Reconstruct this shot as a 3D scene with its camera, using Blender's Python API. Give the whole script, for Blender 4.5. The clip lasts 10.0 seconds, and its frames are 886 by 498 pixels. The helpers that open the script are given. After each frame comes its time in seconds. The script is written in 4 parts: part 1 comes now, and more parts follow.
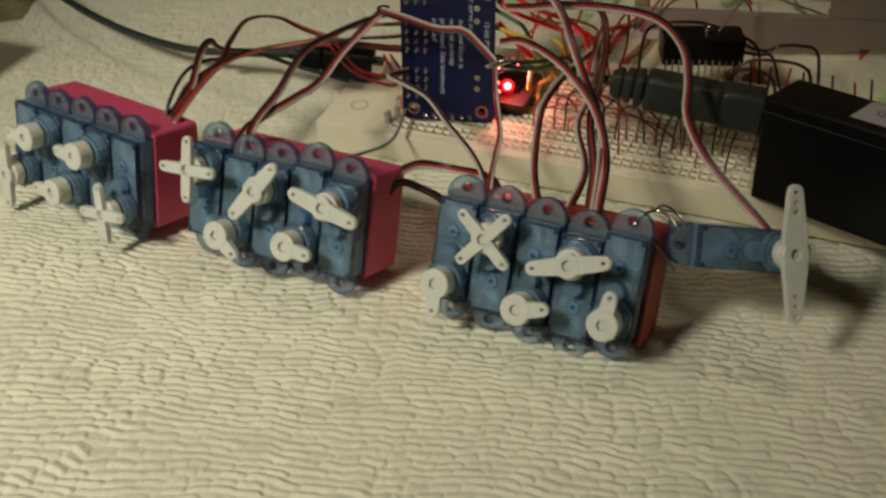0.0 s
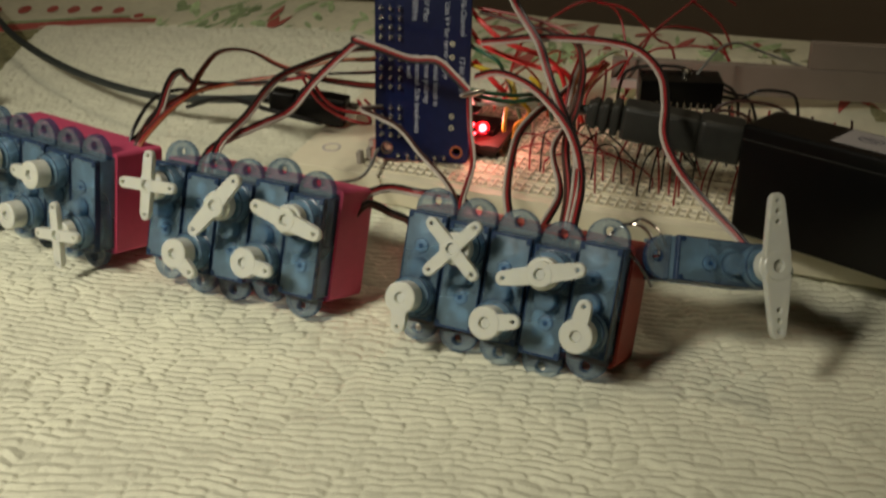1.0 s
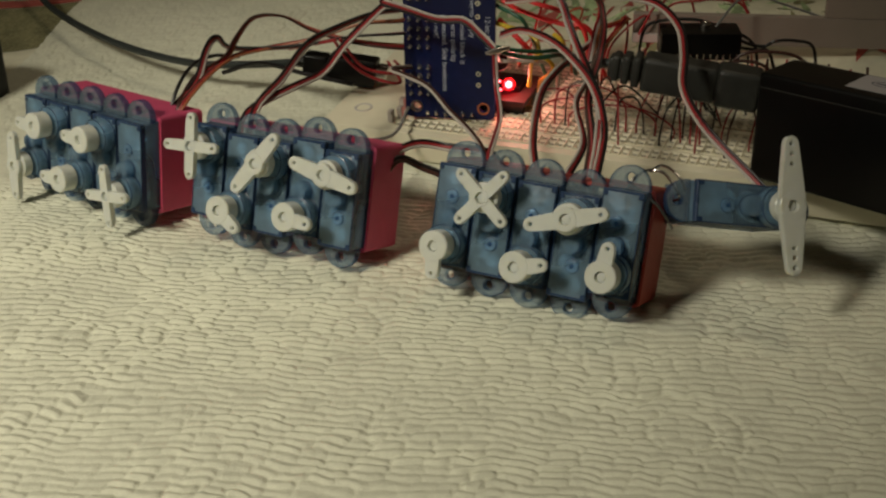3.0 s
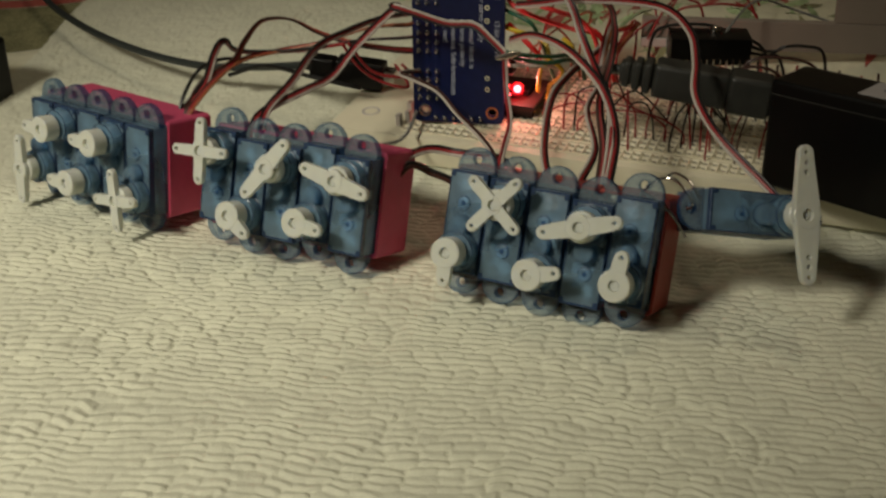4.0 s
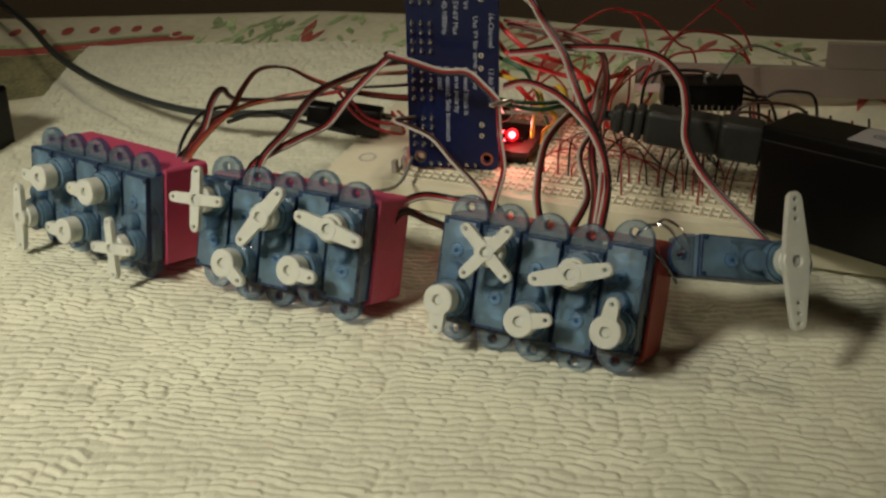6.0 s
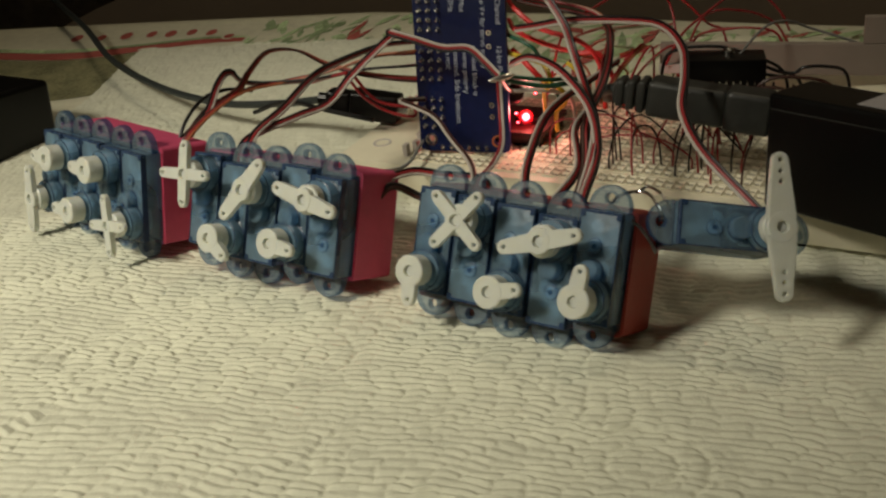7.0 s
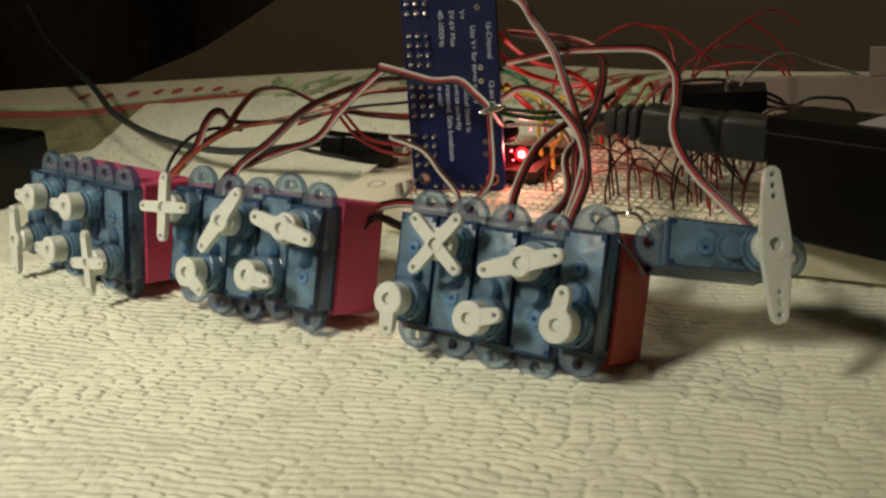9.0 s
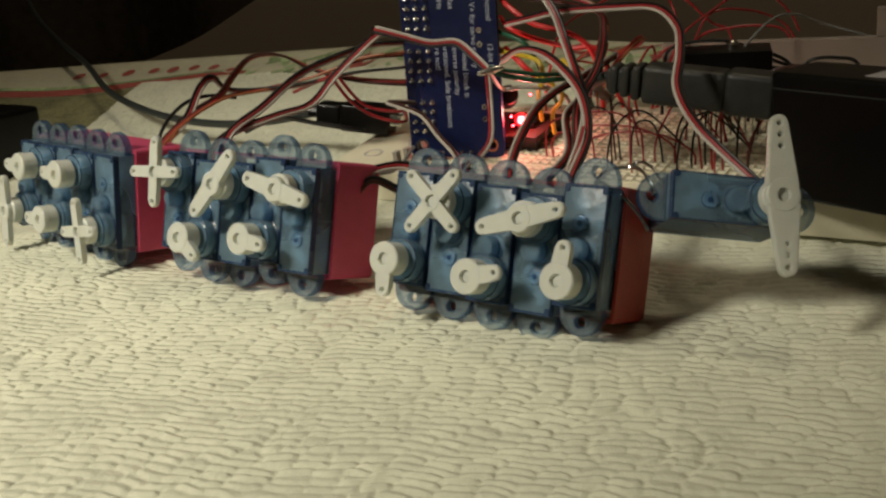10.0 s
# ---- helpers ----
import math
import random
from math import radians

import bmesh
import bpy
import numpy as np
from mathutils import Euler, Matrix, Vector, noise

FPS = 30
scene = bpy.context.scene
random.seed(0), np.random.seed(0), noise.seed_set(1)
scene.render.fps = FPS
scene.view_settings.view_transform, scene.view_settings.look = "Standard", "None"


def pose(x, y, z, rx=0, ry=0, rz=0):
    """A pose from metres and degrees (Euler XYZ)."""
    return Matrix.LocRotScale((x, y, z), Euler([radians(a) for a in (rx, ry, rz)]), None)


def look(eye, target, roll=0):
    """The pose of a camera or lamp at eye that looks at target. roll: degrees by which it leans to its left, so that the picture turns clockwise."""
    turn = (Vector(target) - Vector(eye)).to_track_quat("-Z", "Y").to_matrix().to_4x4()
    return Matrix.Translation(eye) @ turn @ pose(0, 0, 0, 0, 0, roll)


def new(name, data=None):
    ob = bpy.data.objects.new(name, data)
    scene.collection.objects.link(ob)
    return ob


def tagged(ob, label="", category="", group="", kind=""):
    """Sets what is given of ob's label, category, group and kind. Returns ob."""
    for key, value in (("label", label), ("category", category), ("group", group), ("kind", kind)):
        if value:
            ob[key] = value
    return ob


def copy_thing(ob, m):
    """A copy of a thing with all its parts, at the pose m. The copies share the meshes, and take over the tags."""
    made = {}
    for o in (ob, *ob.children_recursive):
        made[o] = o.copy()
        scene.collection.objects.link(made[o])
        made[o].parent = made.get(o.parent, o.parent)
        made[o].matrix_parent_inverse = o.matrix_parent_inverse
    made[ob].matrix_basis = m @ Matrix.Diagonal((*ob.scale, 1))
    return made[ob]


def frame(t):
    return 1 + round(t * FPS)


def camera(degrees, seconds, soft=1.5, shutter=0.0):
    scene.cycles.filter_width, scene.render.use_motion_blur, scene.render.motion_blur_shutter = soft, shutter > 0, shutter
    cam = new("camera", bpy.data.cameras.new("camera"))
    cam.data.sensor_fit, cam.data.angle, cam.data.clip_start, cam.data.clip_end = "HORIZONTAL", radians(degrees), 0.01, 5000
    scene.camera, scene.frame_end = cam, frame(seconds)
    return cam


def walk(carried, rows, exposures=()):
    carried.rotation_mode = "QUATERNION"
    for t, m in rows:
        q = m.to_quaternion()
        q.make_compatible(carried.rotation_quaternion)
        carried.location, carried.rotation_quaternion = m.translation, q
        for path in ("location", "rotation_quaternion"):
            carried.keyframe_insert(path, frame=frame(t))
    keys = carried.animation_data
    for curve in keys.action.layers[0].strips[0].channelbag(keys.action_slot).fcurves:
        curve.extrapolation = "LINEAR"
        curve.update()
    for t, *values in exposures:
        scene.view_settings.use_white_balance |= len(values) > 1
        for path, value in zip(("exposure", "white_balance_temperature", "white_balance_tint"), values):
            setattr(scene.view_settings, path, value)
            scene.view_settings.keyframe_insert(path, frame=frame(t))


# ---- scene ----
cam = camera(42.25, 10.0, 2.3, 0.5)
# Seconds; the eye in metres; degrees to its left, up, and of lean.
PATH = [
    (0, 0.0171, 0.0156, 0.1484, 0.39, -31.00, -0.41),
    (0.5, 0.0151, 0.0150, 0.1387, 1.34, -27.69, -1.01),
    (1, 0.0203, 0.0125, 0.1187, -0.55, -23.79, 1.13),
    (1.5, 0.0139, 0.0073, 0.1189, 0.22, -21.77, 0.24),
    (2, 0.0175, 0.0026, 0.1163, 1.23, -24.36, -0.43),
    (2.5, 0.0205, -0.0005, 0.1206, 1.69, -25.00, -1.03),
    (3.8, 0.0192, 0.0001, 0.1202, 0.28, -26.18, -0.56),
    (4, 0.0168, 0.0016, 0.1221, 0.90, -25.64, -0.62),
    (4.5, 0.0195, -0.0012, 0.1217, 1.57, -23.91, -1.01),
    (5, 0.0213, -0.0043, 0.1218, 0.73, -23.96, -0.83),
    (5.5, 0.0201, -0.0038, 0.1218, 0.96, -24.09, -0.90),
    (6, 0.0197, 0.0007, 0.1245, 1.20, -23.71, -1.01),
    (6.2, 0.0199, 0.0026, 0.1229, 1.53, -22.83, -0.55),
    (7.3, 0.0598, 0.0110, 0.1039, 9.55, -21.52, -4.23),
    (7.5, 0.0585, 0.0165, 0.1047, 9.09, -21.61, -4.18),
    (8, 0.0559, 0.0125, 0.0968, 10.17, -20.74, -5.62),
    (8.5, 0.0617, 0.0144, 0.0989, 10.12, -18.83, -4.99),
    (9, 0.0617, 0.0132, 0.0908, 9.73, -17.22, -4.06),
    (9.5, 0.0609, 0.0158, 0.0862, 10.00, -17.24, -4.61),
    (10, 0.0616, 0.0170, 0.0817, 9.91, -17.36, -4.54),
]


def aim(x, y, z, yaw, pitch, roll):
    """A camera's pose from its eye and angles."""
    a, b = radians(yaw), radians(pitch)
    return look((x, y, z), (x - math.sin(a) * math.cos(b), y + math.cos(a) * math.cos(b), z + math.sin(b)), roll)


walk(cam, [(t, aim(*row)) for t, *row in PATH], [(0.0, -0.05), (2.0, 0.02), (2.5, -0.18), (4.0, -0.24), (5.0, -0.05), (6.0, -0.05), (7.5, 0.0), (8.0, -0.01), (8.5, 0.02), (9.0, 0.26), (9.5, 0.17), (10.0, 0.14)])
# ---- end of path ----

# ---------------------------------------------------------------- light
world = bpy.data.worlds.new("dim_room")
world.use_nodes = True
world.node_tree.nodes["Background"].inputs[0].default_value = (1.0, 0.86, 0.66, 1)
world.node_tree.nodes["Background"].inputs[1].default_value = 0.10
scene.world = world
scene.view_settings.exposure = 0.0


def shaded_lamp(name, eye, target, size, watts, colour, cone):
    """A lamp in a shade: a soft round cone of light."""
    data = bpy.data.lights.new(name, "SPOT")
    data.shadow_soft_size, data.energy, data.color, data.spot_size, data.spot_blend = size, watts, colour, radians(cone), 1.0
    ob = new(name, data)
    ob.matrix_basis = look(eye, target)
    return ob


# The warm desk lamp, over the table's near left corner.
shaded_lamp("desk_lamp", (-0.44, -0.19, 0.54), (-0.095, 0.205, 0.0), 0.08, 22.8, (1.0, 0.925, 0.755), 35.3)

# Dim fill light, added under the ceiling to lift shadows and the back wall.
dim = bpy.data.lights.new("ceiling_lamp_light", "AREA")
dim.shape, dim.size, dim.energy, dim.color = "DISK", 0.30, 3.4, (1.0, 0.84, 0.60)
new("ceiling_lamp_light", dim).location = (0.20, 0.72, 1.80)

# The glow of the lit red diode on the controller board.
glow = bpy.data.lights.new("led_glow", "POINT")
glow.energy, glow.color, glow.shadow_soft_size = 0.016, (1.0, 0.26, 0.22), 0.001
new("led_glow", glow).location = (0.0340, 0.3105, 0.0252)


# ---------------------------------------------------------------- materials
def see_through(m, share, tint):
    """Lets part of the light pass straight through a clear plastic, tinted."""
    nodes, links = m.node_tree.nodes, m.node_tree.links
    clear = nodes.new("ShaderNodeBsdfTransparent")
    clear.inputs["Color"].default_value = (*tint, 1)
    mix = nodes.new("ShaderNodeMixShader")
    mix.inputs["Fac"].default_value = share
    links.new(nodes["Principled BSDF"].outputs[0], mix.inputs[1])
    links.new(clear.outputs[0], mix.inputs[2])
    links.new(mix.outputs[0], nodes["Material Output"].inputs["Surface"])
    return m


def material(name, colour, rough=0.5, metal=0.0, grain=0.0, scale=400.0, bump=0.0, bump_scale=900.0, transmit=0.0, ior=1.46,
             spec=0.5, emit=None, emit_power=0.0, per_object=0.0, coat=0.0, sss=0.0):
    """A procedural surface: colour broken up at two scales, with fine relief."""
    m = bpy.data.materials.new(name)
    m.use_nodes = True
    nodes, links = m.node_tree.nodes, m.node_tree.links
    b = nodes["Principled BSDF"]
    b.inputs["Base Color"].default_value = (*colour, 1)
    b.inputs["Roughness"].default_value = rough
    b.inputs["Metallic"].default_value = metal
    b.inputs["Transmission Weight"].default_value = transmit
    b.inputs["IOR"].default_value = ior
    b.inputs["Specular IOR Level"].default_value = spec
    b.inputs["Coat Weight"].default_value = coat
    if sss:
        b.inputs["Subsurface Weight"].default_value = sss
        b.inputs["Subsurface Radius"].default_value = (1, 0.9, 0.7)
        b.inputs["Subsurface Scale"].default_value = 0.0012
    if emit:
        b.inputs["Emission Color"].default_value = (*emit, 1)
        b.inputs["Emission Strength"].default_value = emit_power
    coord = nodes.new("ShaderNodeTexCoord")
    if grain or per_object:
        fine = nodes.new("ShaderNodeTexNoise")
        fine.inputs["Scale"].default_value, fine.inputs["Detail"].default_value = scale, 5
        coarse = nodes.new("ShaderNodeTexNoise")
        coarse.inputs["Scale"].default_value, coarse.inputs["Detail"].default_value = scale * 0.13, 2
        links.new(coord.outputs["Object"], fine.inputs["Vector"])
        links.new(coord.outputs["Object"], coarse.inputs["Vector"])
        add = nodes.new("ShaderNodeMath")
        add.operation = "ADD"
        links.new(fine.outputs["Fac"], add.inputs[0])
        links.new(coarse.outputs["Fac"], add.inputs[1])
        span = nodes.new("ShaderNodeMapRange")
        span.inputs["From Min"].default_value, span.inputs["From Max"].default_value = 0.6, 1.4
        span.inputs["To Min"].default_value, span.inputs["To Max"].default_value = 1 - grain, 1 + grain
        links.new(add.outputs[0], span.inputs["Value"])
        value = span.outputs["Result"]
        if per_object:
            info = nodes.new("ShaderNodeObjectInfo")
            span2 = nodes.new("ShaderNodeMapRange")
            span2.inputs["To Min"].default_value, span2.inputs["To Max"].default_value = 1 - per_object, 1 + per_object
            links.new(info.outputs["Random"], span2.inputs["Value"])
            mul = nodes.new("ShaderNodeMath")
            mul.operation = "MULTIPLY"
            links.new(value, mul.inputs[0])
            links.new(span2.outputs["Result"], mul.inputs[1])
            value = mul.outputs[0]
        hsv = nodes.new("ShaderNodeHueSaturation")
        hsv.inputs["Color"].default_value = (*colour, 1)
        links.new(value, hsv.inputs["Value"])
        links.new(hsv.outputs["Color"], b.inputs["Base Color"])
        rspan = nodes.new("ShaderNodeMapRange")
        rspan.inputs["To Min"].default_value, rspan.inputs["To Max"].default_value = max(0.02, rough - 0.1), min(1, rough + 0.1)
        links.new(coarse.outputs["Fac"], rspan.inputs["Value"])
        links.new(rspan.outputs["Result"], b.inputs["Roughness"])
    if bump:
        tex = nodes.new("ShaderNodeTexNoise")
        tex.inputs["Scale"].default_value, tex.inputs["Detail"].default_value = bump_scale, 4
        links.new(coord.outputs["Object"], tex.inputs["Vector"])
        node = nodes.new("ShaderNodeBump")
        node.inputs["Strength"].default_value, node.inputs["Distance"].default_value = bump, 0.0003
        links.new(tex.outputs["Fac"], node.inputs["Height"])
        links.new(node.outputs["Normal"], b.inputs["Normal"])
    return m


TOWEL = material("paper_towel", (0.685, 0.69, 0.55), 0.95, grain=0.10, scale=900, bump=0.5, bump_scale=2000, spec=0.1)
CLOTH = material("printed_tablecloth", (0.66, 0.64, 0.48), 0.9, grain=0.12, scale=300, bump=0.4, bump_scale=2500, spec=0.1)
PRINT_RED = material("red_print", (0.40, 0.11, 0.09), 0.9, grain=0.2, scale=700, spec=0.1)
PRINT_GREEN = material("green_print", (0.40, 0.51, 0.28), 0.9, grain=0.45, scale=500, spec=0.1, per_object=0.35)
PRINT_BROWN = material("brown_print", (0.23, 0.22, 0.12), 0.9, grain=0.5, scale=900, spec=0.1)
BLUE = see_through(material("translucent_blue_plastic", (0.40, 0.63, 0.80), 0.27, grain=0.45, scale=330, bump=0.8, bump_scale=330, transmit=0.73, ior=1.42, spec=1.0), 0.22, (0.42, 0.64, 0.90))
BLUE_TAB = see_through(material("clear_blue_plastic", (0.20, 0.26, 0.29), 0.33, grain=0.15, scale=260, spec=1.0), 0.62, (0.90, 0.96, 1.0))
BLUE_OUTLINE = see_through(material("blue_plastic_outline", (0.02, 0.05, 0.12), 0.25, grain=0.15, scale=300, spec=0.5), 0.55, (0.55, 0.70, 0.9))
# Darker copy of the plastic, for the dark lines refraction leaves along edges.
BLUE_DARK = material("blue_plastic_edge", (0.03, 0.06, 0.13), 0.25, grain=0.15, scale=300, transmit=0.2, spec=0.5)
INNER = material("dark_gear_train", (0.025, 0.050, 0.11), 0.5, grain=0.5, scale=700)
GEAR = material("blue_grey_gear", (0.22, 0.31, 0.37), 0.35, grain=0.6, scale=600)
HORN = see_through(material("white_nylon", (0.71, 0.73, 0.66), 0.30, grain=0.06, scale=300, bump=0.12, bump_scale=1800, sss=0.45), 0.15, (0.95, 0.97, 0.93))
HORN_CLEAR = material("milky_nylon", (0.80, 0.82, 0.78), 0.3, grain=0.03, scale=500, transmit=0.35, sss=0.3)
PINK = material("pink_bracket_plastic", (0.56, 0.075, 0.16), 0.55, grain=0.10, scale=350, bump=0.35, bump_scale=500)
RED = material("orange_red_bracket_plastic", (0.36, 0.043, 0.027), 0.5, grain=0.10, scale=350, bump=0.3, bump_scale=500)
PCB = material("blue_solder_mask", (0.0045, 0.010, 0.055), 0.34, grain=0.25, scale=500)
# The red of the diode's glow is mixed into this board's colour.
PCB_DARK = material("red_lit_dark_board", (0.035, 0.014, 0.012), 0.5, grain=0.2, scale=500, spec=0.2)
SILK = material("white_silkscreen", (0.48, 0.52, 0.60), 0.6)
SOLDER = material("solder", (0.72, 0.70, 0.64), 0.22, metal=1.0, grain=0.2, scale=2500)
STEEL = material("bare_wire", (0.60, 0.58, 0.54), 0.25, metal=1.0, grain=0.15, scale=2000)
BOARD = material("cream_breadboard", (0.70, 0.66, 0.50), 0.5, grain=0.05, scale=250)
BOARD_HOLE_SHADE = material("socket_hole_shade", (0.30, 0.27, 0.20), 0.7)
BLACK = material("black_plastic", (0.004, 0.0038, 0.0035), 0.3, grain=0.2, scale=300, spec=0.3)
DARKGREY = material("dark_grey_rubber", (0.028, 0.029, 0.025), 0.45, grain=0.3, scale=350, bump=0.3, bump_scale=1200)
LABEL = material("grey_label", (0.42, 0.40, 0.40), 0.5, grain=0.06, scale=500)
INK = material("label_ink", (0.06, 0.06, 0.09), 0.6)
CARD = material("grey_brown_board", (0.27, 0.225, 0.185), 0.75, grain=0.08, scale=150, bump=0.2)
CARD_PALE = material("pale_card_edge", (0.50, 0.47, 0.44), 0.7, grain=0.06, scale=300)
W_BLACK = material("black_wire", (0.008, 0.007, 0.007), 0.42, grain=0.2, scale=800)
W_RED = material("red_wire", (0.30, 0.022, 0.025), 0.42, grain=0.12, scale=800)
W_WHITE = material("white_wire", (0.48, 0.44, 0.39), 0.5, grain=0.08, scale=800)
W_ORANGE = material("orange_wire", (0.34, 0.11, 0.045), 0.45, grain=0.12, scale=800)
W_BROWN = material("brown_wire", (0.05, 0.018, 0.012), 0.45, grain=0.15, scale=800)
W_GREEN = material("green_wire", (0.02, 0.11, 0.06), 0.4, grain=0.15, scale=800)
W_YELLOW = material("yellow_wire", (0.62, 0.47, 0.04), 0.4, grain=0.1, scale=800)
W_BRIGHT = material("bright_red_wire", (0.68, 0.03, 0.03), 0.4, grain=0.1, scale=800)
W_GREY = material("grey_wire", (0.20, 0.20, 0.19), 0.4, grain=0.1, scale=800)
W_DARK = material("dark_green_grey_cable", (0.030, 0.036, 0.034), 0.45, grain=0.15, scale=500)
# The lens emits a little red to imitate the bloom round the bead.
LENS = see_through(material("red_lens_and_bloom", (0.5, 0.02, 0.02), 0.2, emit=(1.0, 0.03, 0.06), emit_power=0.8), 0.80, (1.0, 0.5, 0.5))
LED_ON = material("lit_red_diode", (0.9, 0.1, 0.08), 0.3, emit=(1.0, 0.11, 0.14), emit_power=30.0)
WALL = material("dim_wall_paint", (0.47, 0.41, 0.33), 0.9, grain=0.08, scale=6, bump=0.2, bump_scale=80)
WOOD = material("table_wood", (0.16, 0.09, 0.05), 0.5, grain=0.3, scale=40)
PALE_WALL = material("pale_bounce_paint", (0.62, 0.58, 0.50), 0.9, grain=0.06, scale=6, bump=0.2, bump_scale=80)
DARKFAB = material("black_cloth", (0.16, 0.138, 0.112), 0.85, grain=0.4, scale=120, bump=0.5, bump_scale=400)

CM = 0.01


# ---------------------------------------------------------------- mesh helpers (lengths in centimetres)
def part(name, bm, mat, parent=None, label="", smooth=False, category="", m=None):
    """Links a bmesh, drawn in centimetres, as one mesh object under a thing or part."""
    me = bpy.data.meshes.new(name)
    bmesh.ops.recalc_face_normals(bm, faces=bm.faces)
    bmesh.ops.scale(bm, vec=(CM, CM, CM), verts=bm.verts)
    bm.to_mesh(me)
    bm.free()
    for one in mat if isinstance(mat, (list, tuple)) else [mat]:
        me.materials.append(one)
    if smooth:
        me.shade_smooth()
        me.set_sharp_from_angle(angle=radians(38))
    ob = new(name, me)
    if parent:
        ob.parent = parent
    if m is not None:
        ob.matrix_basis = m
    return tagged(ob, label, category)


def empty(name, m, label, category, group="", kind=""):
    ob = new(name)
    ob.empty_display_size = 0.005
    ob.matrix_basis = m
    return tagged(ob, label, category, group, kind)


def at(x, y, z, rx=0, ry=0, rz=0):
    return pose(x * CM, y * CM, z * CM, rx, ry, rz)


def box(bm, x0, x1, y0, y1, z0, z1, bevel=0.0, segs=2):
    made = bmesh.ops.create_cube(bm, size=1)["verts"]
    bmesh.ops.scale(bm, vec=(x1 - x0, y1 - y0, z1 - z0), verts=made)
    bmesh.ops.translate(bm, vec=((x0 + x1) / 2, (y0 + y1) / 2, (z0 + z1) / 2), verts=made)
    if bevel:
        edges = list({e for v in made for e in v.link_edges})
        bmesh.ops.bevel(bm, geom=edges, offset=bevel, segments=segs, affect="EDGES", profile=0.6)


def slab(bm, loops, z0, z1):
    """A plate of that outline, with the other loops cut out of it."""
    edges = []
    for loop in loops:
        vs = [bm.verts.new((x, y, z0)) for x, y in loop]
        edges += [bm.edges.new((a, b)) for a, b in zip(vs, vs[1:] + vs[:1])]
    faces = [g for g in bmesh.ops.triangle_fill(bm, edges=edges, use_beauty=True)["geom"] if isinstance(g, bmesh.types.BMFace)]
    up = bmesh.ops.extrude_face_region(bm, geom=faces)["geom"]
    bmesh.ops.translate(bm, vec=(0, 0, z1 - z0), verts=[g for g in up if isinstance(g, bmesh.types.BMVert)])


def ring(x, y, r, n=18):
    return [(x + r * math.cos(2 * math.pi * i / n), y + r * math.sin(2 * math.pi * i / n)) for i in range(n)]


def lathe(bm, profile, x=0, y=0, n=24):
    """A turned solid about an upright axis, from rows of (radius, height)."""
    rows = [[bm.verts.new((x + r * math.cos(2 * math.pi * i / n), y + r * math.sin(2 * math.pi * i / n), z)) for i in range(n)] for r, z in profile]
    for a, b in zip(rows, rows[1:]):
        for i in range(n):
            bm.faces.new((a[i], a[(i + 1) % n], b[(i + 1) % n], b[i]))
    bm.faces.new(rows[0][::-1])
    bm.faces.new(rows[-1])


def smooth_line(points, step=6):
    """A smooth line through the points."""
    p = [Vector(q) for q in points]
    p = [2 * p[0] - p[1], *p, 2 * p[-1] - p[-2]]
    out = []
    for a, b, c, d in zip(p, p[1:], p[2:], p[3:]):
        for i in range(step):
            t = i / step
            out.append(0.5 * ((2 * b) + (c - a) * t + (2 * a - 5 * b + 4 * c - d) * t * t + (3 * b - a - 3 * c + d) * t ** 3))
    return out + [p[-2]]


def tube(bm, line, r, n=8):
    """A round wire along the line."""
    rows, side = [], None
    for i, q in enumerate(line):
        way = (line[min(i + 1, len(line) - 1)] - line[max(i - 1, 0)]).normalized()
        side = (way.cross(Vector((0.3, 0.2, 1)))).normalized() if side is None else (side - way * side.dot(way)).normalized()
        up = way.cross(side)
        rows.append([bm.verts.new(q + r * (math.cos(2 * math.pi * k / n) * side + math.sin(2 * math.pi * k / n) * up)) for k in range(n)])
    for a, b in zip(rows, rows[1:]):
        for k in range(n):
            bm.faces.new((a[k], a[(k + 1) % n], b[(k + 1) % n], b[k]))
    bm.faces.new(rows[0][::-1])
    bm.faces.new(rows[-1])


def rise(x, y):
    """Height of the table's covering in centimetres: flat in front, heaped up behind the circuit board."""
    s = 0.38 * x + 0.92 * y
    h = float(np.interp(s, (24.0, 25.5, 28.2, 31.0, 33.7, 36.0, 38.0, 42.0), (0.0, 0.06, 0.33, 0.75, 1.22, 1.85, 2.15, 2.4)))
    h = max(h, float(np.interp(0.12 * x + 0.99 * y, (36.0, 40.0, 43.0, 48.6), (0.0, 1.1, 1.95, 2.75))))
    a = min(1, max(0, (s - 34.0) / 1.0))
    b = min(1, max(0, (x - 6.0) / 3.0))
    return h + 1.25 * a * a * (3 - 2 * a) * b * b * (3 - 2 * b) * (1 - min(1, max(0, (s - 38) / 3)))


# ---------------------------------------------------------------- the room
def room():
    rows = (("wall_north", -2, 2, 1.75, 1.85, -0.74, 1.9), ("wall_south", -2, 2, -1.55, -1.45, -0.74, 1.9),
            ("wall_west", -2.1, -2, -1.45, 1.75, -0.74, 1.9), ("wall_east", 2, 2.1, -1.45, 1.75, -0.74, 1.9),
            ("floor", -2, 2, -1.45, 1.75, -0.84, -0.74), ("ceiling", -2.1, 2.1, -1.55, 1.85, 1.9, 2.0))
    # Only the north wall is seen; the pale others are added to bounce light.
    for name, *b in rows:
        bm = bmesh.new()
        box(bm, *[100 * v for v in b])
        ob = part(name, bm, WOOD if name == "floor" else WALL if name == "wall_north" else PALE_WALL, label="%s painted %s of the room" % ("dim brown-grey" if name == "wall_north" else "unseen pale", name.split("_")[0]), category=name.split("_")[0])
        tagged(ob, kind="structure")


room()


